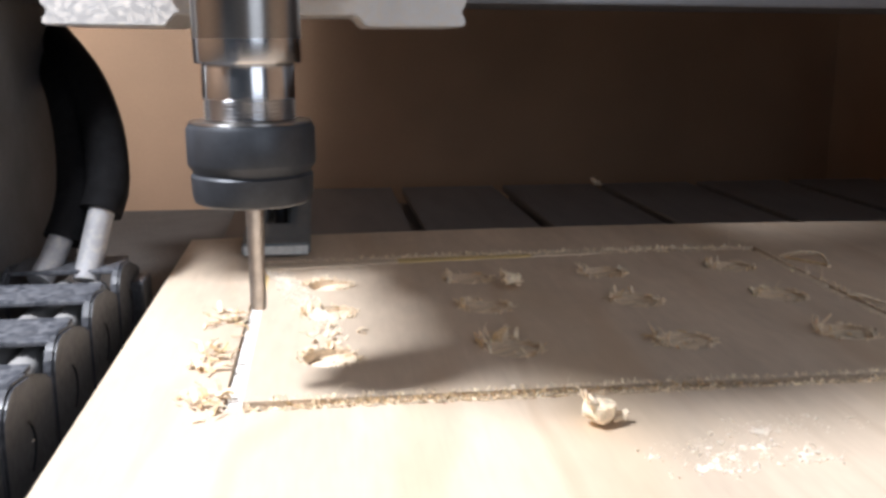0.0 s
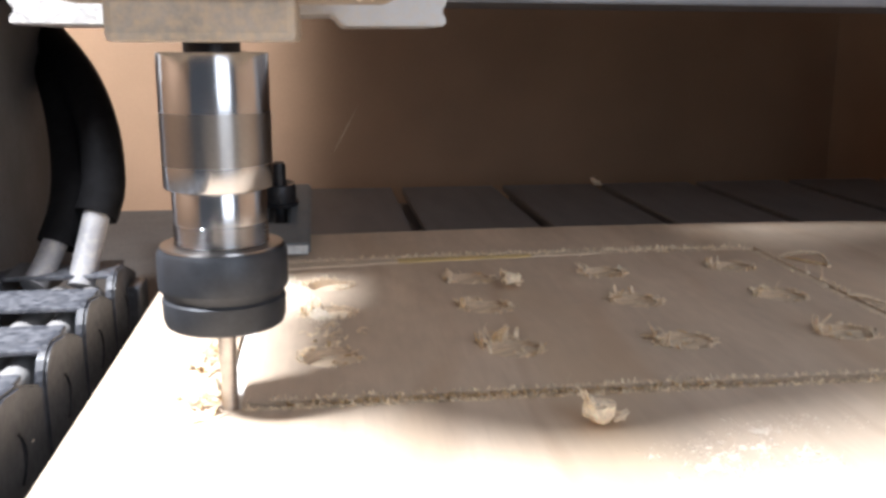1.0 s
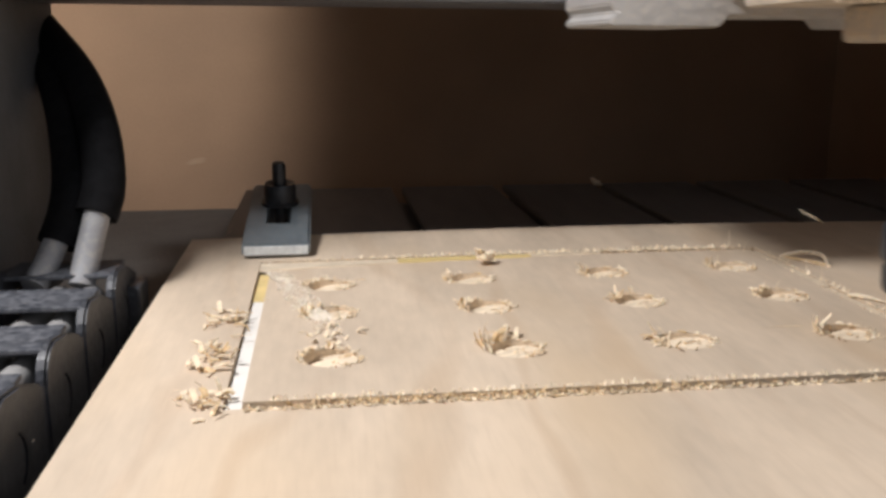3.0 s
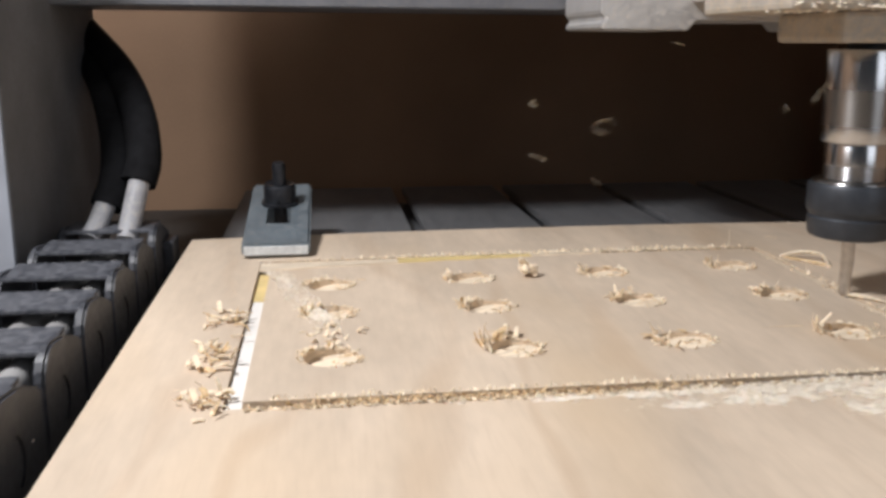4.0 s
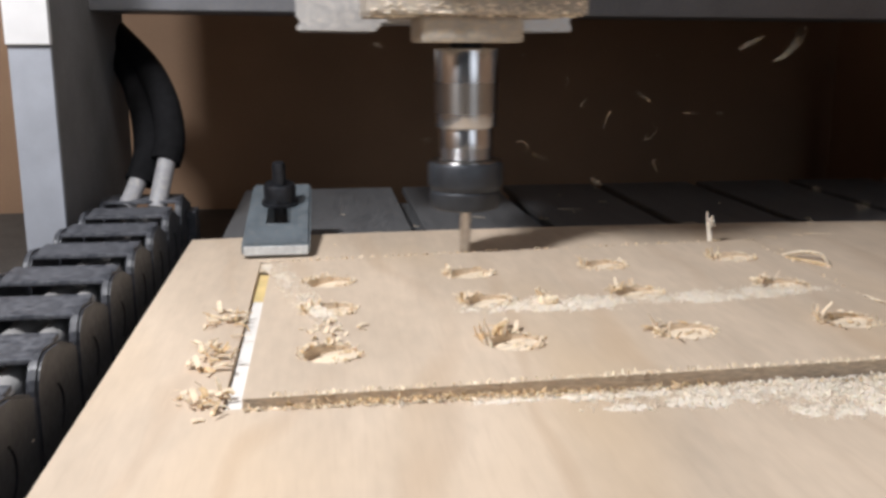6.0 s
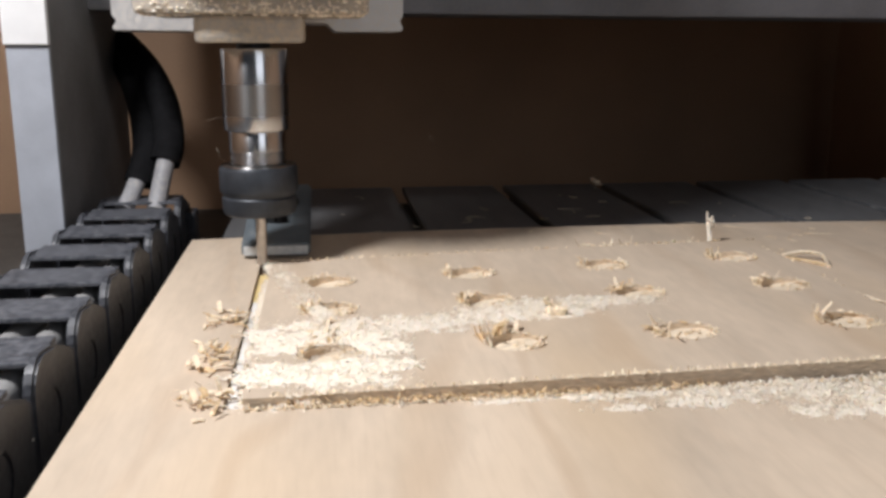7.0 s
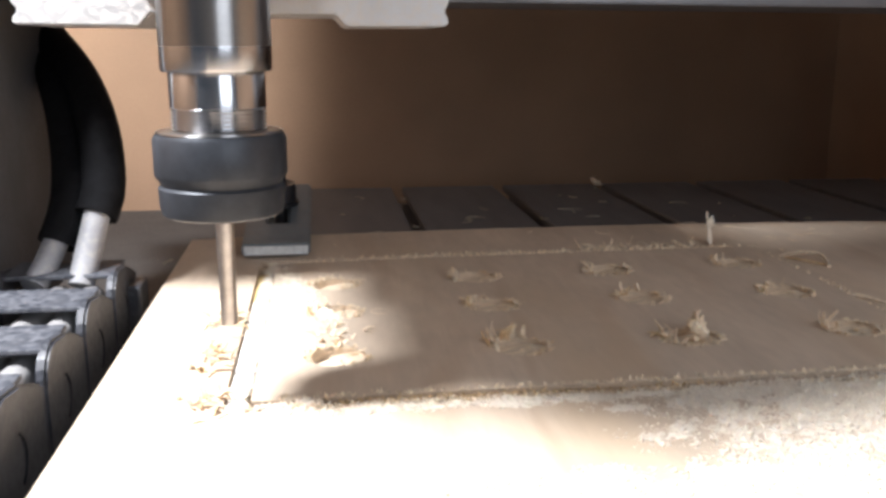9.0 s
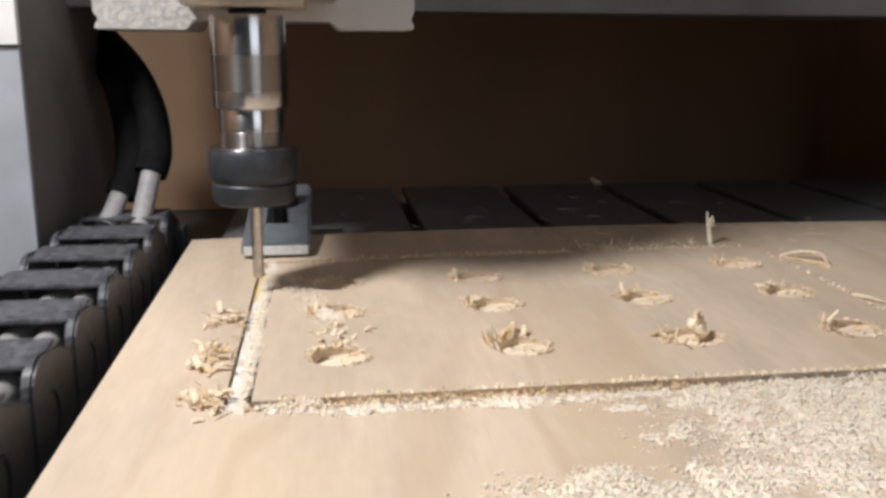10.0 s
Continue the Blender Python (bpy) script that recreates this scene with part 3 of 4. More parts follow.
def drag_chain():
    t = thing("drag_chain", "dusty black nylon cable drag chain beside the bed", "drag chain")

    def side(x, w):
        out = [(0.0, CZ0), (0.0, CZ1 - 0.012)]
        for i in range(1, 7):
            a = math.pi - math.pi / 2 * i / 6
            out.append((0.012 + 0.012 * math.cos(a), CZ1 - 0.011 + 0.012 * math.sin(a)))
        out += [(0.024, CZ1 - 0.0005), (0.0435, CZ1 - 0.0075), (0.0435, CZ0)]
        return prism(out, "x", x, x + w, 0.0009)
    meshes = {
        "side_wall": mesh_of(side(CX1 - 0.0035, 0.0035), "side_wall", CHAIN),
        "far_wall": mesh_of(side(CX0, 0.0035), "far_wall", CHAIN),
        "cross_bar": mesh_of(box(CX0 + 0.002, CX1 - 0.002, 0.007, 0.0325, CZ1 - 0.0022, CZ1 - 0.0004, 0.0005), "cross_bar", CHAIN_TOP),
        "floor_bar": mesh_of(box(CX0 + 0.003, CX1 - 0.003, 0.006, 0.030, CZ0, CZ0 + 0.003, 0.0006), "floor_bar", CHAIN),
    }
    arc = []
    for i in range(7):
        a = -1.1 + 2.2 * i / 6
        arc.append((0.016 + 0.008 * math.cos(a), 0.008 * math.sin(a) - 0.006))
    arc += [(y - 0.0012, z) for y, z in arc[::-1]]
    meshes["hinge_mark"] = mesh_of(prism(arc, "x", CX1 - 0.0004, CX1 + 0.0006), "hinge_mark", BOLT)
    for k in range(-1, 14):
        link = new("chain_link")
        link.parent = t
        link.matrix_basis = pose(0, 0.058 - PITCH * k, 0)
        for name, me in meshes.items():
            o = new(name, me)
            o.parent = link
    part("end_screw", lathe([(0.0034, CZ1 - 0.0006), (0.0034, CZ1 + 0.0002), (0.0026, CZ1 + 0.0004)], 20, -0.0835, 0.124), BOLT, t, "dark screw in the last link", True)
    part("end_bracket", box(CX1 - 0.001, CX1 + 0.005, 0.128, 0.146, CZ0, CZ1 - 0.010, 0.0012), CHAIN, t, "moulded end bracket")
    for x in (-0.0765, -0.0645):
        part("cable", tube([(x, 0.115, 0.0035), (x, -0.2, 0.0035), (x, -0.52, 0.0035)], 0.0048, 12, 0, 0.02), CABLE, t, "grey cable inside the chain", True)
    return t


DRAG = drag_chain()


def hoses():
    t = thing("cable_hoses", "two pale conduits entering thick black corrugated cable hoses", "cable hose")
    part("conduit", tube([(-0.0680, 0.114, 0.008), (-0.0655, 0.122, 0.022), (-0.0620, 0.132, 0.040)], 0.0052, 16), CONDUIT, t, "pale grey conduit end", True)
    part("conduit", tube([(-0.0860, 0.114, 0.008), (-0.0825, 0.123, 0.016), (-0.0765, 0.138, 0.034)], 0.0050, 16), CONDUIT, t, "pale grey conduit end", True)
    right = [(-0.0640, 0.130, 0.033), (-0.0618, 0.138, 0.045), (-0.0675, 0.160, 0.066), (-0.0835, 0.200, 0.086), (-0.1100, 0.250, 0.106), (-0.1350, 0.290, 0.124)]
    left = [(-0.0795, 0.131, 0.021), (-0.0755, 0.141, 0.037), (-0.0805, 0.166, 0.058), (-0.0940, 0.206, 0.080), (-0.1160, 0.260, 0.100), (-0.1400, 0.298, 0.116)]
    part("sleeve", tube(right, 0.0086, 18, 0.015, 0.0030), RUBBER, t, "black corrugated sleeve", True)
    part("sleeve", tube(left, 0.0088, 18, 0.015, 0.0030), RUBBER, t, "black corrugated sleeve", True)
    return t


HOSES = hoses()

# ---- loose chips, shavings and sawdust ----
def splinter(name, label, length, width, curl, seed, category="wood shaving", group="", twist=0.0):
    """One long curled shaving, lying along x from its origin."""
    rng = random.Random(seed)
    vs, fs = [], []
    strip(vs, fs, (0, 0, 0), twist, 0.2, length, width, curl, rng, 9, 0.25)
    ob = from_lists(name, vs, fs, FIBRE)
    return tagged(ob, label, category, group)


def wood_chip(name, label, seed, size):
    """A rounded chip, hollow on one side, with a few upright flakes."""
    rng = random.Random(seed)
    bm = bmesh.new()
    bmesh.ops.create_icosphere(bm, subdivisions=3, radius=size)
    for v in bm.verts:
        p = v.co / size
        k = 0.80 + 0.30 * noise.noise(p * 1.1 + Vector((seed, 0, 0))) + 0.12 * noise.noise(p * 4 + Vector((0, seed, 0)))
        v.co = p * size * k * (0.62 if p.z > 0.45 and p.x > -0.3 else 1.0)
        v.co.z *= 0.8
    root = part(name, bm, FIBRE, smooth=True)
    for k in range(7):
        a = rng.uniform(2.0, 4.4) if k < 4 else rng.uniform(-0.6, 0.6)
        p = Vector((0.62 * math.cos(a), 0.62 * math.sin(a), 0.25 if k < 4 else -0.5)) * size
        vs, fs = [], []
        strip(vs, fs, p, a + rng.gauss(0, 0.4), rng.uniform(0.6, 1.2) if k < 4 else 0.05, size * rng.uniform(0.5, 0.95), size * rng.uniform(0.3, 0.7), rng.uniform(-0.8, 0.9), rng, 4, 0.2, 0.5)
        from_lists("flake", vs, fs, FIBRE).parent = root
    return tagged(root, label, "wood chip")


def sawdust(name, label, spots, seed, size=(0.00018, 0.00045), fill=0.42, pits=False):
    """Low cloudy drifts with loose grains; patches are (x, y, reach x, reach y, grains, height)."""
    rng = random.Random(seed)
    vs, fs = [], []

    def depth(px, py, x, y, sx, sy):
        d = math.hypot((px - x) / sx, (py - y) / sy)
        m = 0.75 * noise.noise(Vector((px * 70, py * 70, seed))) + 0.55 * noise.noise(Vector((px * 210, py * 210, seed + 3))) + 0.4 * noise.noise(Vector((px * 600, py * 600, seed + 7)))
        return m + fill - 0.75 * d * d
    for x, y, sx, sy, count, high in spots:
        step = 0.0006
        nx, ny = int(2.6 * sx / step), int(2.6 * sy / step)
        ids = {}
        for i, j in itertools.product(range(nx + 1), range(ny + 1)):
            px, py = x - 1.3 * sx + i * step, y - 1.3 * sy + j * step
            h = depth(px, py, x, y, sx, sy)
            if pits and any(math.hypot(px - hx, py - hy) < 0.92 * HOLE_R for hx, hy in HOLES):
                continue
            if h > -0.12:
                ids[i, j] = len(vs)
                px, py = px + rng.uniform(-0.0003, 0.0003), py + rng.uniform(-0.0003, 0.0003)
                vs.append(Vector((px, py, bow(px, py) - 0.0002 + min(1.0, h + 0.12) * high * rng.uniform(0.82, 1.18))))
        for i, j in ids:
            q = [ids.get(k) for k in ((i, j), (i + 1, j), (i + 1, j + 1), (i, j + 1))]
            if None not in q:
                fs.append(tuple(q))
        for k in range(count):
            px, py = x + 1.25 * sx * rng.uniform(-1, 1), y + 1.25 * sy * rng.uniform(-1, 1)
            h = depth(px, py, x, y, sx, sy)
            if h + rng.uniform(-0.1, 0.55) < 0.05:
                continue
            at = (px, py, bow(px, py) + 0.0001 + max(0, min(1.0, h + 0.12)) * high)
            if k % 5:
                crumb(vs, fs, at, rng.uniform(*size) * (2.2 if rng.random() < 0.06 else 1), rng)
            else:               # thin flakes among the grains
                strip(vs, fs, at, rng.uniform(0, 6.28), rng.uniform(0, 0.6), rng.uniform(0.0008, 0.0022), rng.uniform(0.00018, 0.0005), rng.uniform(-1.5, 0.5), rng, 2, 0.4, 0.4)
    ob = from_lists(name, vs, fs, DUST)
    ob.data.polygons.foreach_set("use_smooth", [True] * len(ob.data.polygons))
    return tagged(ob, label, "sawdust", kind="stuff")


CHIP = wood_chip("wood_chip", "rolled-up pale wood chip lying on the plywood", 4, 0.0058)
ROLLER = wood_chip("wood_chip", "small knot of torn wood fibres on the panel", 9, 0.0050)


def ribbon(name, label, points, radius, mat):
    """A thin shaving bent along the given points."""
    bm = tube(points, radius, 7, 0.12, 0.0022)
    ob = part(name, bm, mat, smooth=True)
    return tagged(ob, label, "wood shaving")


ribbon("wood_shaving", "long thin shaving looped over the groove corner", [(0.2440, 0.1560, 0.0012), (0.2510, 0.1515, 0.0040), (0.2580, 0.1470, 0.0042), (0.2590, 0.1420, 0.0030), (0.2560, 0.1330, 0.0014)], 0.0009, FIBRE)
ribbon("wood_shaving", "dry splinter lying under the looped shaving", [(0.2450, 0.1530, 0.0011), (0.2500, 0.1450, 0.0016), (0.2570, 0.1350, 0.0012)], 0.0008, GOLD)
HAIR = splinter("wood_shaving", "pale splinter lying beside the groove", 0.018, 0.0024, -0.3, 6)
HAIR.matrix_basis = pose(0.2395, 0.0885, 0.0008, 0, 4, -62)


def upright_curl(name, label, seed):
    """A frayed stalk along x, ending in an open loop."""
    rng = random.Random(seed)
    vs, fs = [], []
    for k in range(4):
        strip(vs, fs, (0.0006 * k, rng.gauss(0, 0.0005), 0), rng.gauss(0, 0.09), 0.1, 0.011, 0.0011, rng.uniform(-0.2, 0.5), rng, 7, 0.5, 0.4)
    for k in range(5):
        strip(vs, fs, (0.0095 + 0.0006 * k, rng.gauss(0, 0.0004), 0.0018), rng.choice((1.0, -1.0)) + rng.gauss(0, 0.2), rng.uniform(0.1, 0.5), rng.uniform(0.006, 0.010), 0.0010, rng.choice((-3.6, 3.4)), rng, 9, 0.4, 0.3)
    strip(vs, fs, (0.0095, 0.0004, 0.001), 0.15, 0.1, 0.0075, 0.0013, 0.8, rng, 7, 0.4, 0.6)
    return tagged(from_lists(name, vs, fs, DUST), label, "wood shaving")


def tangle(name, label, seed, x0, x1, y0, y1, count):
    """Many short curls caught in a row."""
    rng = random.Random(seed)
    vs, fs = [], []
    for k in range(count):
        x = rng.uniform(x0, x1)
        y = y0 + (y1 - y0) * (x - x0) / (x1 - x0) + rng.gauss(0, 0.0012)
        strip(vs, fs, (x, y, bow(x, y) + rng.uniform(0.0, 0.0008)), rng.choice((0.0, 3.14)) + rng.gauss(0, 0.7), rng.uniform(0.1, 1.0), rng.uniform(0.003, 0.008), rng.uniform(0.0006, 0.0014), rng.uniform(-3.2, 0.6), rng, 6, 0.3, 0.4)
    return tagged(from_lists(name, vs, fs, FIBRE), label, "wood shaving", kind="stuff")


CURL = upright_curl("wood_shaving", "frayed white curl of wood standing at the far groove", 7)
TANGLE = tangle("shaving_tangle", "tangled pale curls along the far groove", 61, 0.150, 0.214, 0.181, 0.185, 60)
FRONT_DUST = sawdust("sawdust", "pale sawdust ridge along the near groove", [(0.220, -0.012, 0.070, 0.0125, 11000, 0.0012), (0.185, -0.007, 0.085, 0.0060, 7000, 0.0011), (0.130, -0.006, 0.085, 0.0030, 1600, 0.0008), (0.190, -0.024, 0.040, 0.0075, 2600, 0.0008), (0.245, -0.030, 0.050, 0.0140, 4500, 0.0010), (0.130, -0.014, 0.030, 0.0060, 900, 0.0006)], 2, (0.00012, 0.00032), 0.56)
FIELD_DUST = sawdust("sawdust", "wide field of pale sawdust on the plywood", [(0.175, -0.038, 0.060, 0.036, 17000, 0.0013), (0.215, -0.018, 0.080, 0.018, 11000, 0.0013), (0.088, -0.064, 0.028, 0.012, 4500, 0.0016), (0.070, -0.007, 0.075, 0.0050, 3000, 0.0010), (0.14, -0.064, 0.060, 0.014, 6500, 0.0015)], 11, (0.00014, 0.00042), 0.43)
EAST_DUST = sawdust("sawdust", "pale sawdust drifted between the pockets", [(0.183, 0.080, 0.036, 0.0075, 2600, 0.0006), (0.205, 0.084, 0.024, 0.0080, 1600, 0.0006)], 24, (0.0001, 0.00026), 0.55, True)
MIDDLE_DUST = sawdust("sawdust", "thin pale sawdust band across the panel", [(0.125, 0.080, 0.036, 0.0095, 3600, 0.0006)], 25, (0.0001, 0.00026), 0.52, True)
PANEL_DUST = sawdust("sawdust", "pale sawdust blown over the panel", [(0.055, 0.066, 0.030, 0.0120, 1800, 0.0008), (0.090, 0.070, 0.040, 0.0080, 1800, 0.0008), (0.135, 0.081, 0.022, 0.0070, 900, 0.0007)], 21, (0.00012, 0.00032), 0.60, True)
CORNER_DUST = sawdust("sawdust", "pile of pale sawdust on the panel's corner", [(0.026, 0.022, 0.028, 0.018, 2800, 0.0011), (0.018, 0.055, 0.020, 0.022, 1500, 0.0008), (0.040, 0.050, 0.016, 0.020, 1300, 0.0008)], 22, (0.00012, 0.00032), 0.55, True)
SPILL = sawdust("sawdust", "loose sawdust spilled over the sheet's edge strip", [(-0.016, 0.026, 0.018, 0.048, 3200, 0.0006), (0.05, -0.008, 0.09, 0.005, 1500, 0.0006), (0.035, -0.030, 0.075, 0.024, 2400, 0.0004)], 23, (0.00014, 0.0004), 0.24)
EARLY_DUST = sawdust("sawdust", "thin patches of old sawdust on the plywood", [(0.128, -0.050, 0.024, 0.012, 1500, 0.0007), (0.155, -0.034, 0.020, 0.008, 700, 0.0004)], 51, (0.00012, 0.00032), 0.25)
STREAK = sawdust("sawdust", "faint pale streak of dust on the panel corner", [(0.016, 0.118, 0.0055, 0.048, 3200, 0.00024)], 31, (0.00008, 0.0002), 0.80)
STREAK.data.transform(Matrix(((1, -0.26, 0, 0.26 * 0.118), (0, 1, 0, 0), (0, 0, 1, 0), (0, 0, 0, 1))))
GROOVE_DUST = sawdust("sawdust", "sawdust and chips packed into the groove", [(0.0026, 0.085, 0.0026, 0.090, 2600, 0.0012), (0.014, -0.004, 0.016, 0.0055, 1100, 0.0016)], 41, (0.00014, 0.0004), 0.75)


def scattered(name, label, seed, count):
    """Single coarse chips strewn over the near strip of the sheet."""
    rng = random.Random(seed)
    vs, fs = [], []
    for k in range(count):
        x, y = rng.triangular(-0.030, 0.10, 0.045), rng.triangular(-0.066, -0.008, -0.030)
        crumb(vs, fs, (x, y, 0.0006), rng.uniform(0.0003, 0.0007), rng)
        strip(vs, fs, (x, y, 0.0006), rng.uniform(0, 6.28), 0.4, rng.uniform(0.001, 0.0024), 0.0009, -0.8, rng, 2, 0.4, 0.4)
    return tagged(from_lists(name, vs, fs, DUST), label, "wood chip", kind="stuff")


SPECKS = scattered("chip_litter", "coarse wood chips strewn on the bare plywood", 71, 38)
LUMP = wood_chip("wood_chip", "small pale lump on the far end of the bed", 14, 0.0042)
LUMP.matrix_basis = pose(0.2405, 0.452, BED_Z + 0.0030)

rng_fly = random.Random(77)
FLYERS = []
for k in range(112):
    FLYERS.append(splinter("flying_shaving", "thin pale wood shaving thrown up by the cutter", rng_fly.uniform(0.004, 0.020), rng_fly.uniform(0.00022, 0.00045), rng_fly.uniform(-5.5, 5.5), 100 + k, "wood shaving", "shavings thrown by the cutter"))

# ---- movement ----
# seconds, x and y of the cutter, height of the spindle above its cutting height
TRAVEL = [(0.0, 0.0082, 0.0080, 0.0326), (0.25, 0.0040, 0.0040, 0.0295), (0.5, 0.0004, -0.0020, 0.0225), (0.75, 0.0, -0.0020, 0.0100), (0.95, -0.0003, -0.0015, 0.0010), (1.05, 0.0, 0.0, 0.0), (1.2, 0.0100, 0.0, 0.0),
          (1.5, 0.0413, 0.0008, 0.0), (2.0, 0.1004, 0.0005, 0.0), (2.5, 0.1581, 0.0, 0.0), (2.7, 0.1810, 0.0, 0.0), (3.0, 0.2150, 0.0, 0.0), (3.25, 0.2384, 0.005, 0.0), (3.8, 0.2384, 0.066, 0.0),
          (4.0, 0.2384, 0.090, 0.0), (4.5, 0.2380, 0.1445, 0.0), (4.75, 0.2384, 0.170, 0.0), (5.0, 0.2182, 0.1745, 0.0), (5.5, 0.1598, 0.175, 0.0), (6.8, 0.0074, 0.1755, 0.0), (6.95, 0.0, 0.175, 0.0),
          (7.0, -0.0015, 0.172, 0.0), (7.5, -0.0017, 0.1053, 0.0), (8.0, -0.0020, 0.0458, 0.0), (8.4, 0.0, 0.0, 0.0), (8.55, 0.0008, -0.0033, 0.0), (8.7, 0.0008, -0.003, 0.008), (9.0, 0.0006, 0.0, 0.0307), (9.25, 0.0006, 0.010, 0.030),
          (9.5, 0.0007, 0.028, 0.0283), (9.75, 0.0003, 0.075, 0.020), (10.0, 0.0, 0.124, 0.0132)]


# seconds, x, y: where the knot of fibres rolls on the panel
ROLL = [(0.0, 0.1040, 0.1160), (1.6, 0.1040, 0.1160), (2.3, 0.1010, 0.1640), (2.7, 0.1000, 0.1640), (3.6, 0.1000, 0.1390), (3.8, 0.1000, 0.1390), (4.0, 0.1150, 0.1330), (4.3, 0.1080, 0.1260), (4.5, 0.1080, 0.1210), (5.0, 0.1080, 0.1160), (5.5, 0.1120, 0.1010),
        (6.8, 0.1120, 0.0690), (7.1, 0.1120, 0.0690), (7.4, 0.0900, 0.0700), (7.6, 0.0560, 0.0700), (7.8, 0.0530, 0.0680), (8.0, 0.0880, 0.0340), (8.25, 0.1250, 0.0380), (8.6, 0.1565, 0.0425), (10.0, 0.1565, 0.0425)]
# seconds, x, y: the rolled chip in front of the groove, blown off to the right
BLOWN = [(0.0, 0.1000, -0.0260), (1.35, 0.1000, -0.0260), (1.5, 0.1040, -0.0310), (1.7, 0.1030, -0.0430), (1.85, 0.1060, -0.0520), (2.0, 0.1370, -0.0640), (2.3, 0.2300, -0.0800), (2.7, 0.3600, -0.1000), (10.0, 0.3600, -0.1000)]
# seconds, shift along x, lift, tilt: the panel springs as it comes free
SPRING = [(0.0, 0, 0, 0), (3.2, 0, 0, 0), (4.5, 0, 0.0001, -0.15), (5.0, 0, 0.0002, -0.35), (5.5, 0, 0.0008, -0.95), (7.0, 0, 0.0009, -1.0), (7.6, 0.0002, 0.0008, -0.9), (8.1, 0.0012, 0.0004, -0.6), (8.6, 0.0022, 0.0001, -0.35), (10.0, 0.0026, 0.0001, -0.35)]


def cutter_at(t):
    for a, b in zip(TRAVEL, TRAVEL[1:]):
        if a[0] <= t <= b[0]:
            f = (t - a[0]) / (b[0] - a[0])
            return a[1] + (b[1] - a[1]) * f, a[2] + (b[2] - a[2]) * f
    return TRAVEL[-1][1:3]


def ride(ob, lifts):
    """A drift of dust on the panel: (seconds, x, y, lift), carried with the panel's tilt."""
    rows = []
    for t, x, y, lift in lifts:
        a, b = next((a, b) for a, b in zip(SPRING, SPRING[1:]) if a[0] <= t <= b[0])
        f = (t - a[0]) / (b[0] - a[0])
        dx, dz, tilt = [a[i] + (b[i] - a[i]) * f for i in (1, 2, 3)]
        rows.append((t, pose(x + dx, y, dz + lift, 0, tilt, 0)))
    walk(ob, rows)


def drift(ob, rows):
    walk(ob, [(t, pose(x, y, z)) for t, x, y, z in rows])


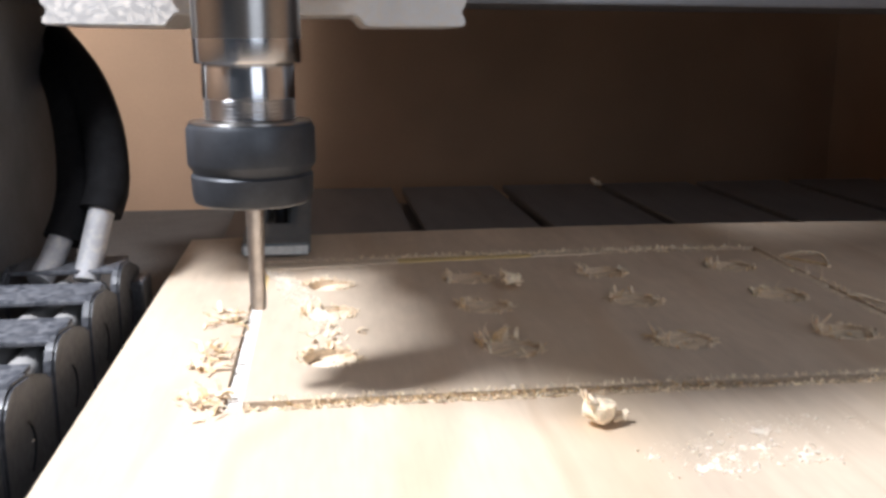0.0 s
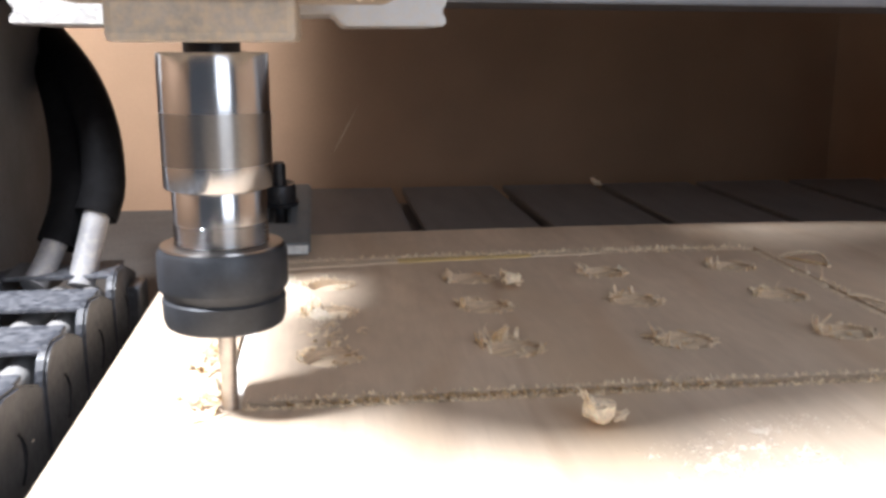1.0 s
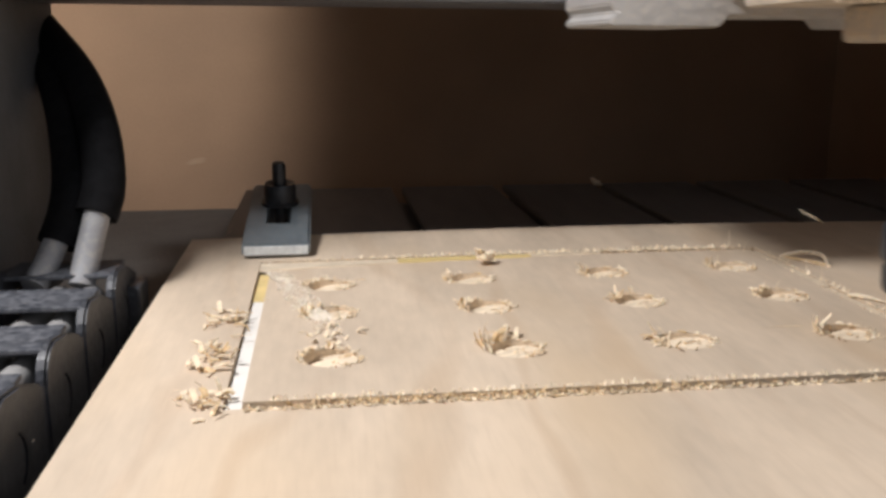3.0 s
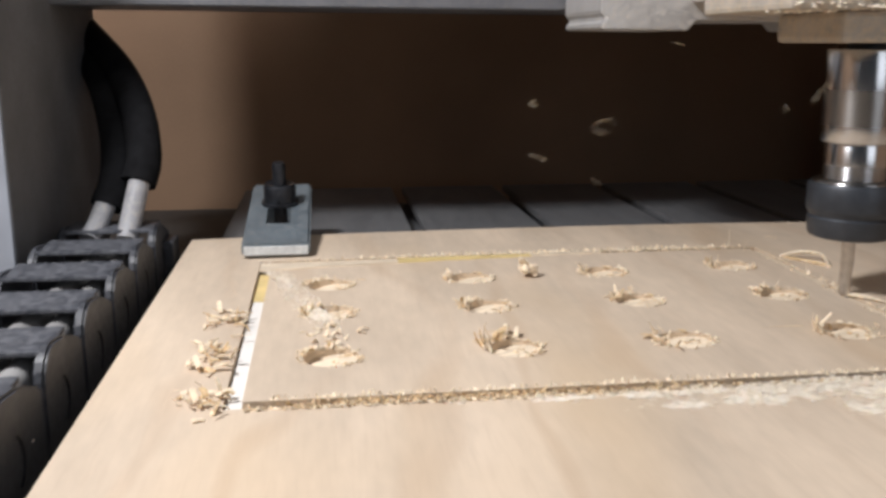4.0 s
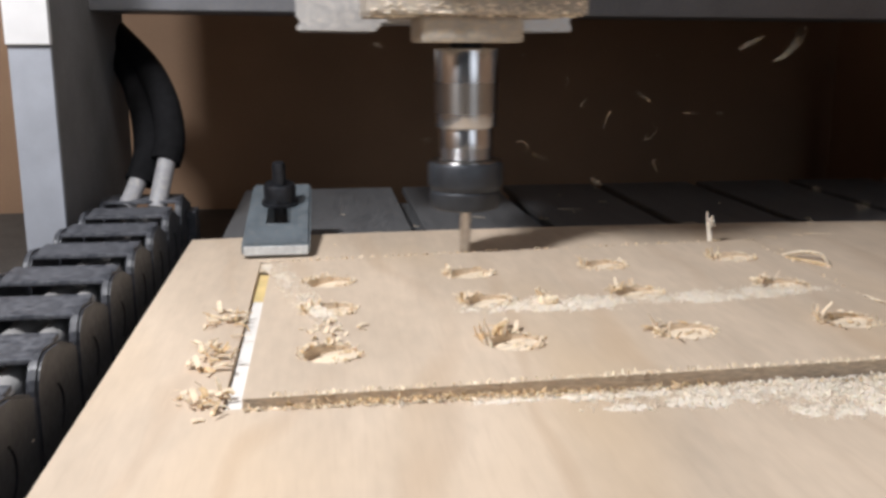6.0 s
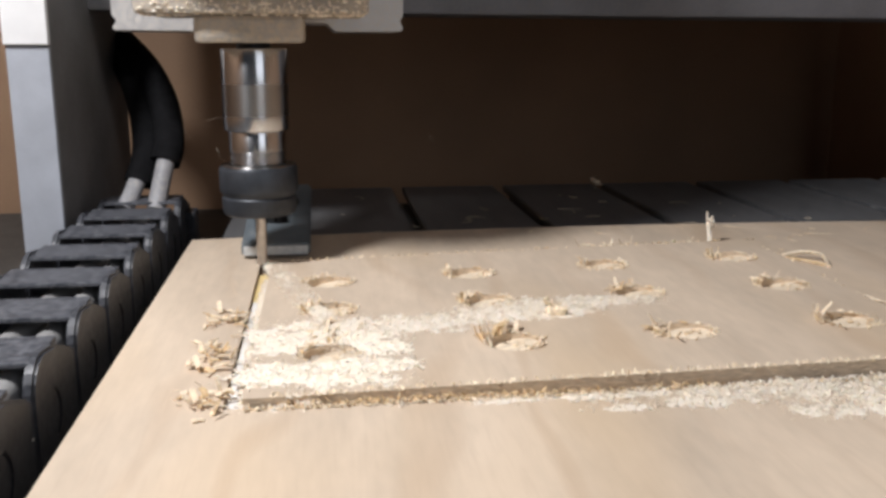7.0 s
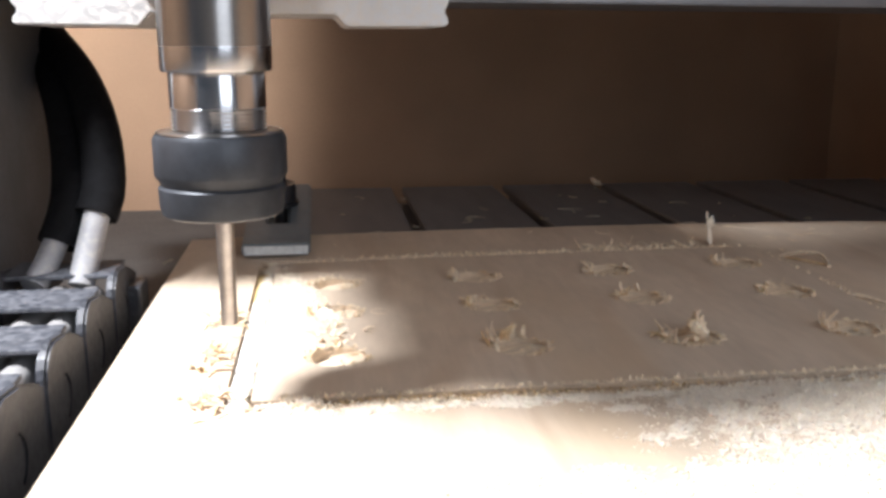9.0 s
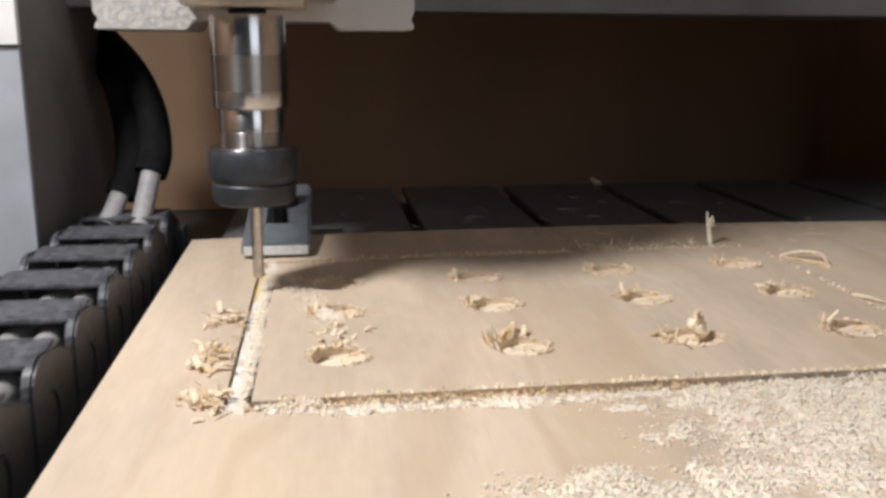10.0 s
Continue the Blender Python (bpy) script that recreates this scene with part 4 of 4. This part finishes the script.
def motions():
    walk(SPINDLE, [(t, pose(x, y, z)) for t, x, y, z in TRAVEL])
    walk(CARRIAGE, [(t, pose(x, y, 0)) for t, x, y, z in TRAVEL])
    for ob in (GANTRY, DRAG, HOSES):
        walk(ob, [(t, pose(0, y, 0)) for t, x, y, z in TRAVEL])
    walk(panel, [(t, pose(x, 0, z, 0, tilt, 0)) for t, x, z, tilt in SPRING])
    walk(ROLLER, [(t, pose(x, y, 0.0050 + bow(x, y), 0, 900 * (x - 0.104), 500 * (y - 0.116))) for t, x, y in ROLL])
    walk(CHIP, [(t, pose(x, y, 0.0050, 0, 500 * (x - 0.1), 300 * (y + 0.026))) for t, x, y in BLOWN])
    stand = (0.2205, 0.184, 0.0018)
    walk(CURL, [(0, pose(0.45, 0.30, BED_Z + 0.001, 0, 0, 40)), (4.95, pose(0.45, 0.30, BED_Z + 0.001, 0, 0, 40)), (5.15, pose(0.29, 0.23, 0.03, 0, -50, 60)), (5.3, pose(*stand, 0, -62, 80)), (10, pose(*stand, 0, -62, 80))])
    drift(EARLY_DUST, [(0, 0, 0, 0), (1.45, 0, 0, 0), (1.8, 0.006, -0.008, 0), (2.2, -0.055, -0.018, 0), (2.5, -0.085, -0.019, 0), (2.7, -0.090, -0.022, 0), (3.6, -0.110, -0.110, 0), (10, -0.110, -0.110, 0)])
    drift(FRONT_DUST, [(0, 0.34, 0, 0), (2.7, 0.34, 0, 0), (3.6, 0.09, 0, 0), (4.5, 0, 0, 0), (10, 0, 0, 0)])
    drift(FIELD_DUST, [(0, 0.30, 0, 0), (8.02, 0.30, 0, 0), (8.4, 0, 0, 0), (10, 0, 0, 0)])
    under = -0.0062             # dust gathers from within the grooves and pockets
    ride(EAST_DUST, [(0, 0, 0, under), (4.3, 0, 0, under), (4.9, 0, 0, 0.0002), (5.7, 0, 0, 0.0002), (6.3, -0.01, 0, -0.0003), (6.8, -0.01, 0, under), (10, -0.01, 0, under)])
    ride(MIDDLE_DUST, [(0, 0, 0, under), (4.9, 0, 0, under), (5.4, 0, 0, 0.0002), (6.4, -0.01, 0, 0.0001), (7.4, -0.01, 0, 0.0001), (7.8, -0.01, 0, under), (10, -0.01, 0, under)])
    ride(PANEL_DUST, [(0, 0, 0, under), (5.6, 0, 0, under), (6.5, 0, 0, 0.0002), (7.6, 0, 0, 0.0002), (8.05, 0, 0, -0.0006), (8.3, 0, 0, under), (10, 0, 0, under)])
    ride(CORNER_DUST, [(0, 0, 0, under), (5.9, 0, 0, under), (6.7, 0, 0, 0.0002), (8.0, 0, 0, 0.0002), (8.15, 0, 0, -0.0004), (8.4, 0, 0, under), (10, 0, 0, under)])
    ride(EDGE_FILM, [(t, 0, 0, 0) for t in (0, 3.2, 4.5, 5.0, 5.5, 5.75)] + [(6.75, 0, 0.006, -0.0075), (10, 0, 0.006, -0.0075)])
    drift(TANGLE, [(0, 0, -0.006, -0.0085), (5.75, 0, -0.006, -0.0085), (6.5, 0, 0, 0), (10, 0, 0, 0)])
    drift(SPECKS, [(0, 0, 0, -0.0070), (6.9, 0, 0, -0.0070), (7.4, 0, 0, 0), (8.1, 0.003, -0.004, 0), (8.3, -0.07, -0.06, 0.001), (8.45, -0.12, -0.08, -0.0450), (10, -0.12, -0.08, -0.0450)])
    drift(SPILL, [(0, 0, 0, -0.0050), (6.9, 0, 0, -0.0050), (7.6, 0, 0, 0), (8.1, 0, 0, 0), (8.3, -0.07, -0.06, 0.001), (8.45, -0.12, -0.08, -0.0450), (10, -0.12, -0.08, -0.0450)])
    drift(GROOVE_DUST, [(0, 0, 0, -0.0060), (6.3, 0, 0, -0.0060), (7.2, 0, 0, -0.0006), (10, 0, 0, -0.0006)])
    walk(STREAK, [(t, pose(x, 0, z, 0, tilt, 0)) for t, x, z, tilt in SPRING])
    rng = random.Random(5)
    for k, ob in enumerate(FLYERS):
        t0 = round((0.7 + 1.9 * k / 13) if k < 14 else (3.2 + 2.6 * (k - 14) / 82) if k < 96 else (6.5 + 1.8 * (k - 96) / 16), 2)
        x, y = cutter_at(t0)
        h = rng.uniform(-0.2, 2.9)
        d, up = rng.uniform(0.08, 0.34), rng.uniform(0.03, 0.10)
        a, b, c = rng.uniform(-180, 180), rng.uniform(-60, 60), rng.uniform(-60, 60)
        rows = [(0, pose(x, y, -0.004, 0, 0, a)), (t0, pose(x, y, -0.004, 0, 0, a))]
        for i in range(1, 7):
            f = i / 6
            px, py = x + d * math.cos(h) * f, y + d * math.sin(h) * f
            px, py = min(max(px, -0.13), 0.5), min(max(py, 0.05), 0.55)
            ground = 0.0006 + bow(px, py) if BX0 < px < BX1 and py < BY1 else BED_Z + 0.0006 if px > -0.03 and py < 0.46 else -0.0490
            z = max(ground, up * 4 * f * (1 - f) + 0.02 * (1 - f)) if i < 6 else ground
            spin = min(f * 1.3, 1.0)
            rows.append((t0 + 0.95 * f, pose(px, py, z, 0.6 * b * math.sin(3 * spin) * (1 - f) + 90 * f, 0.6 * c * math.sin(4 * spin) * (1 - f), a + 22 * i)))
        rows.append((10, rows[-1][1]))
        walk(ob, rows)


motions()
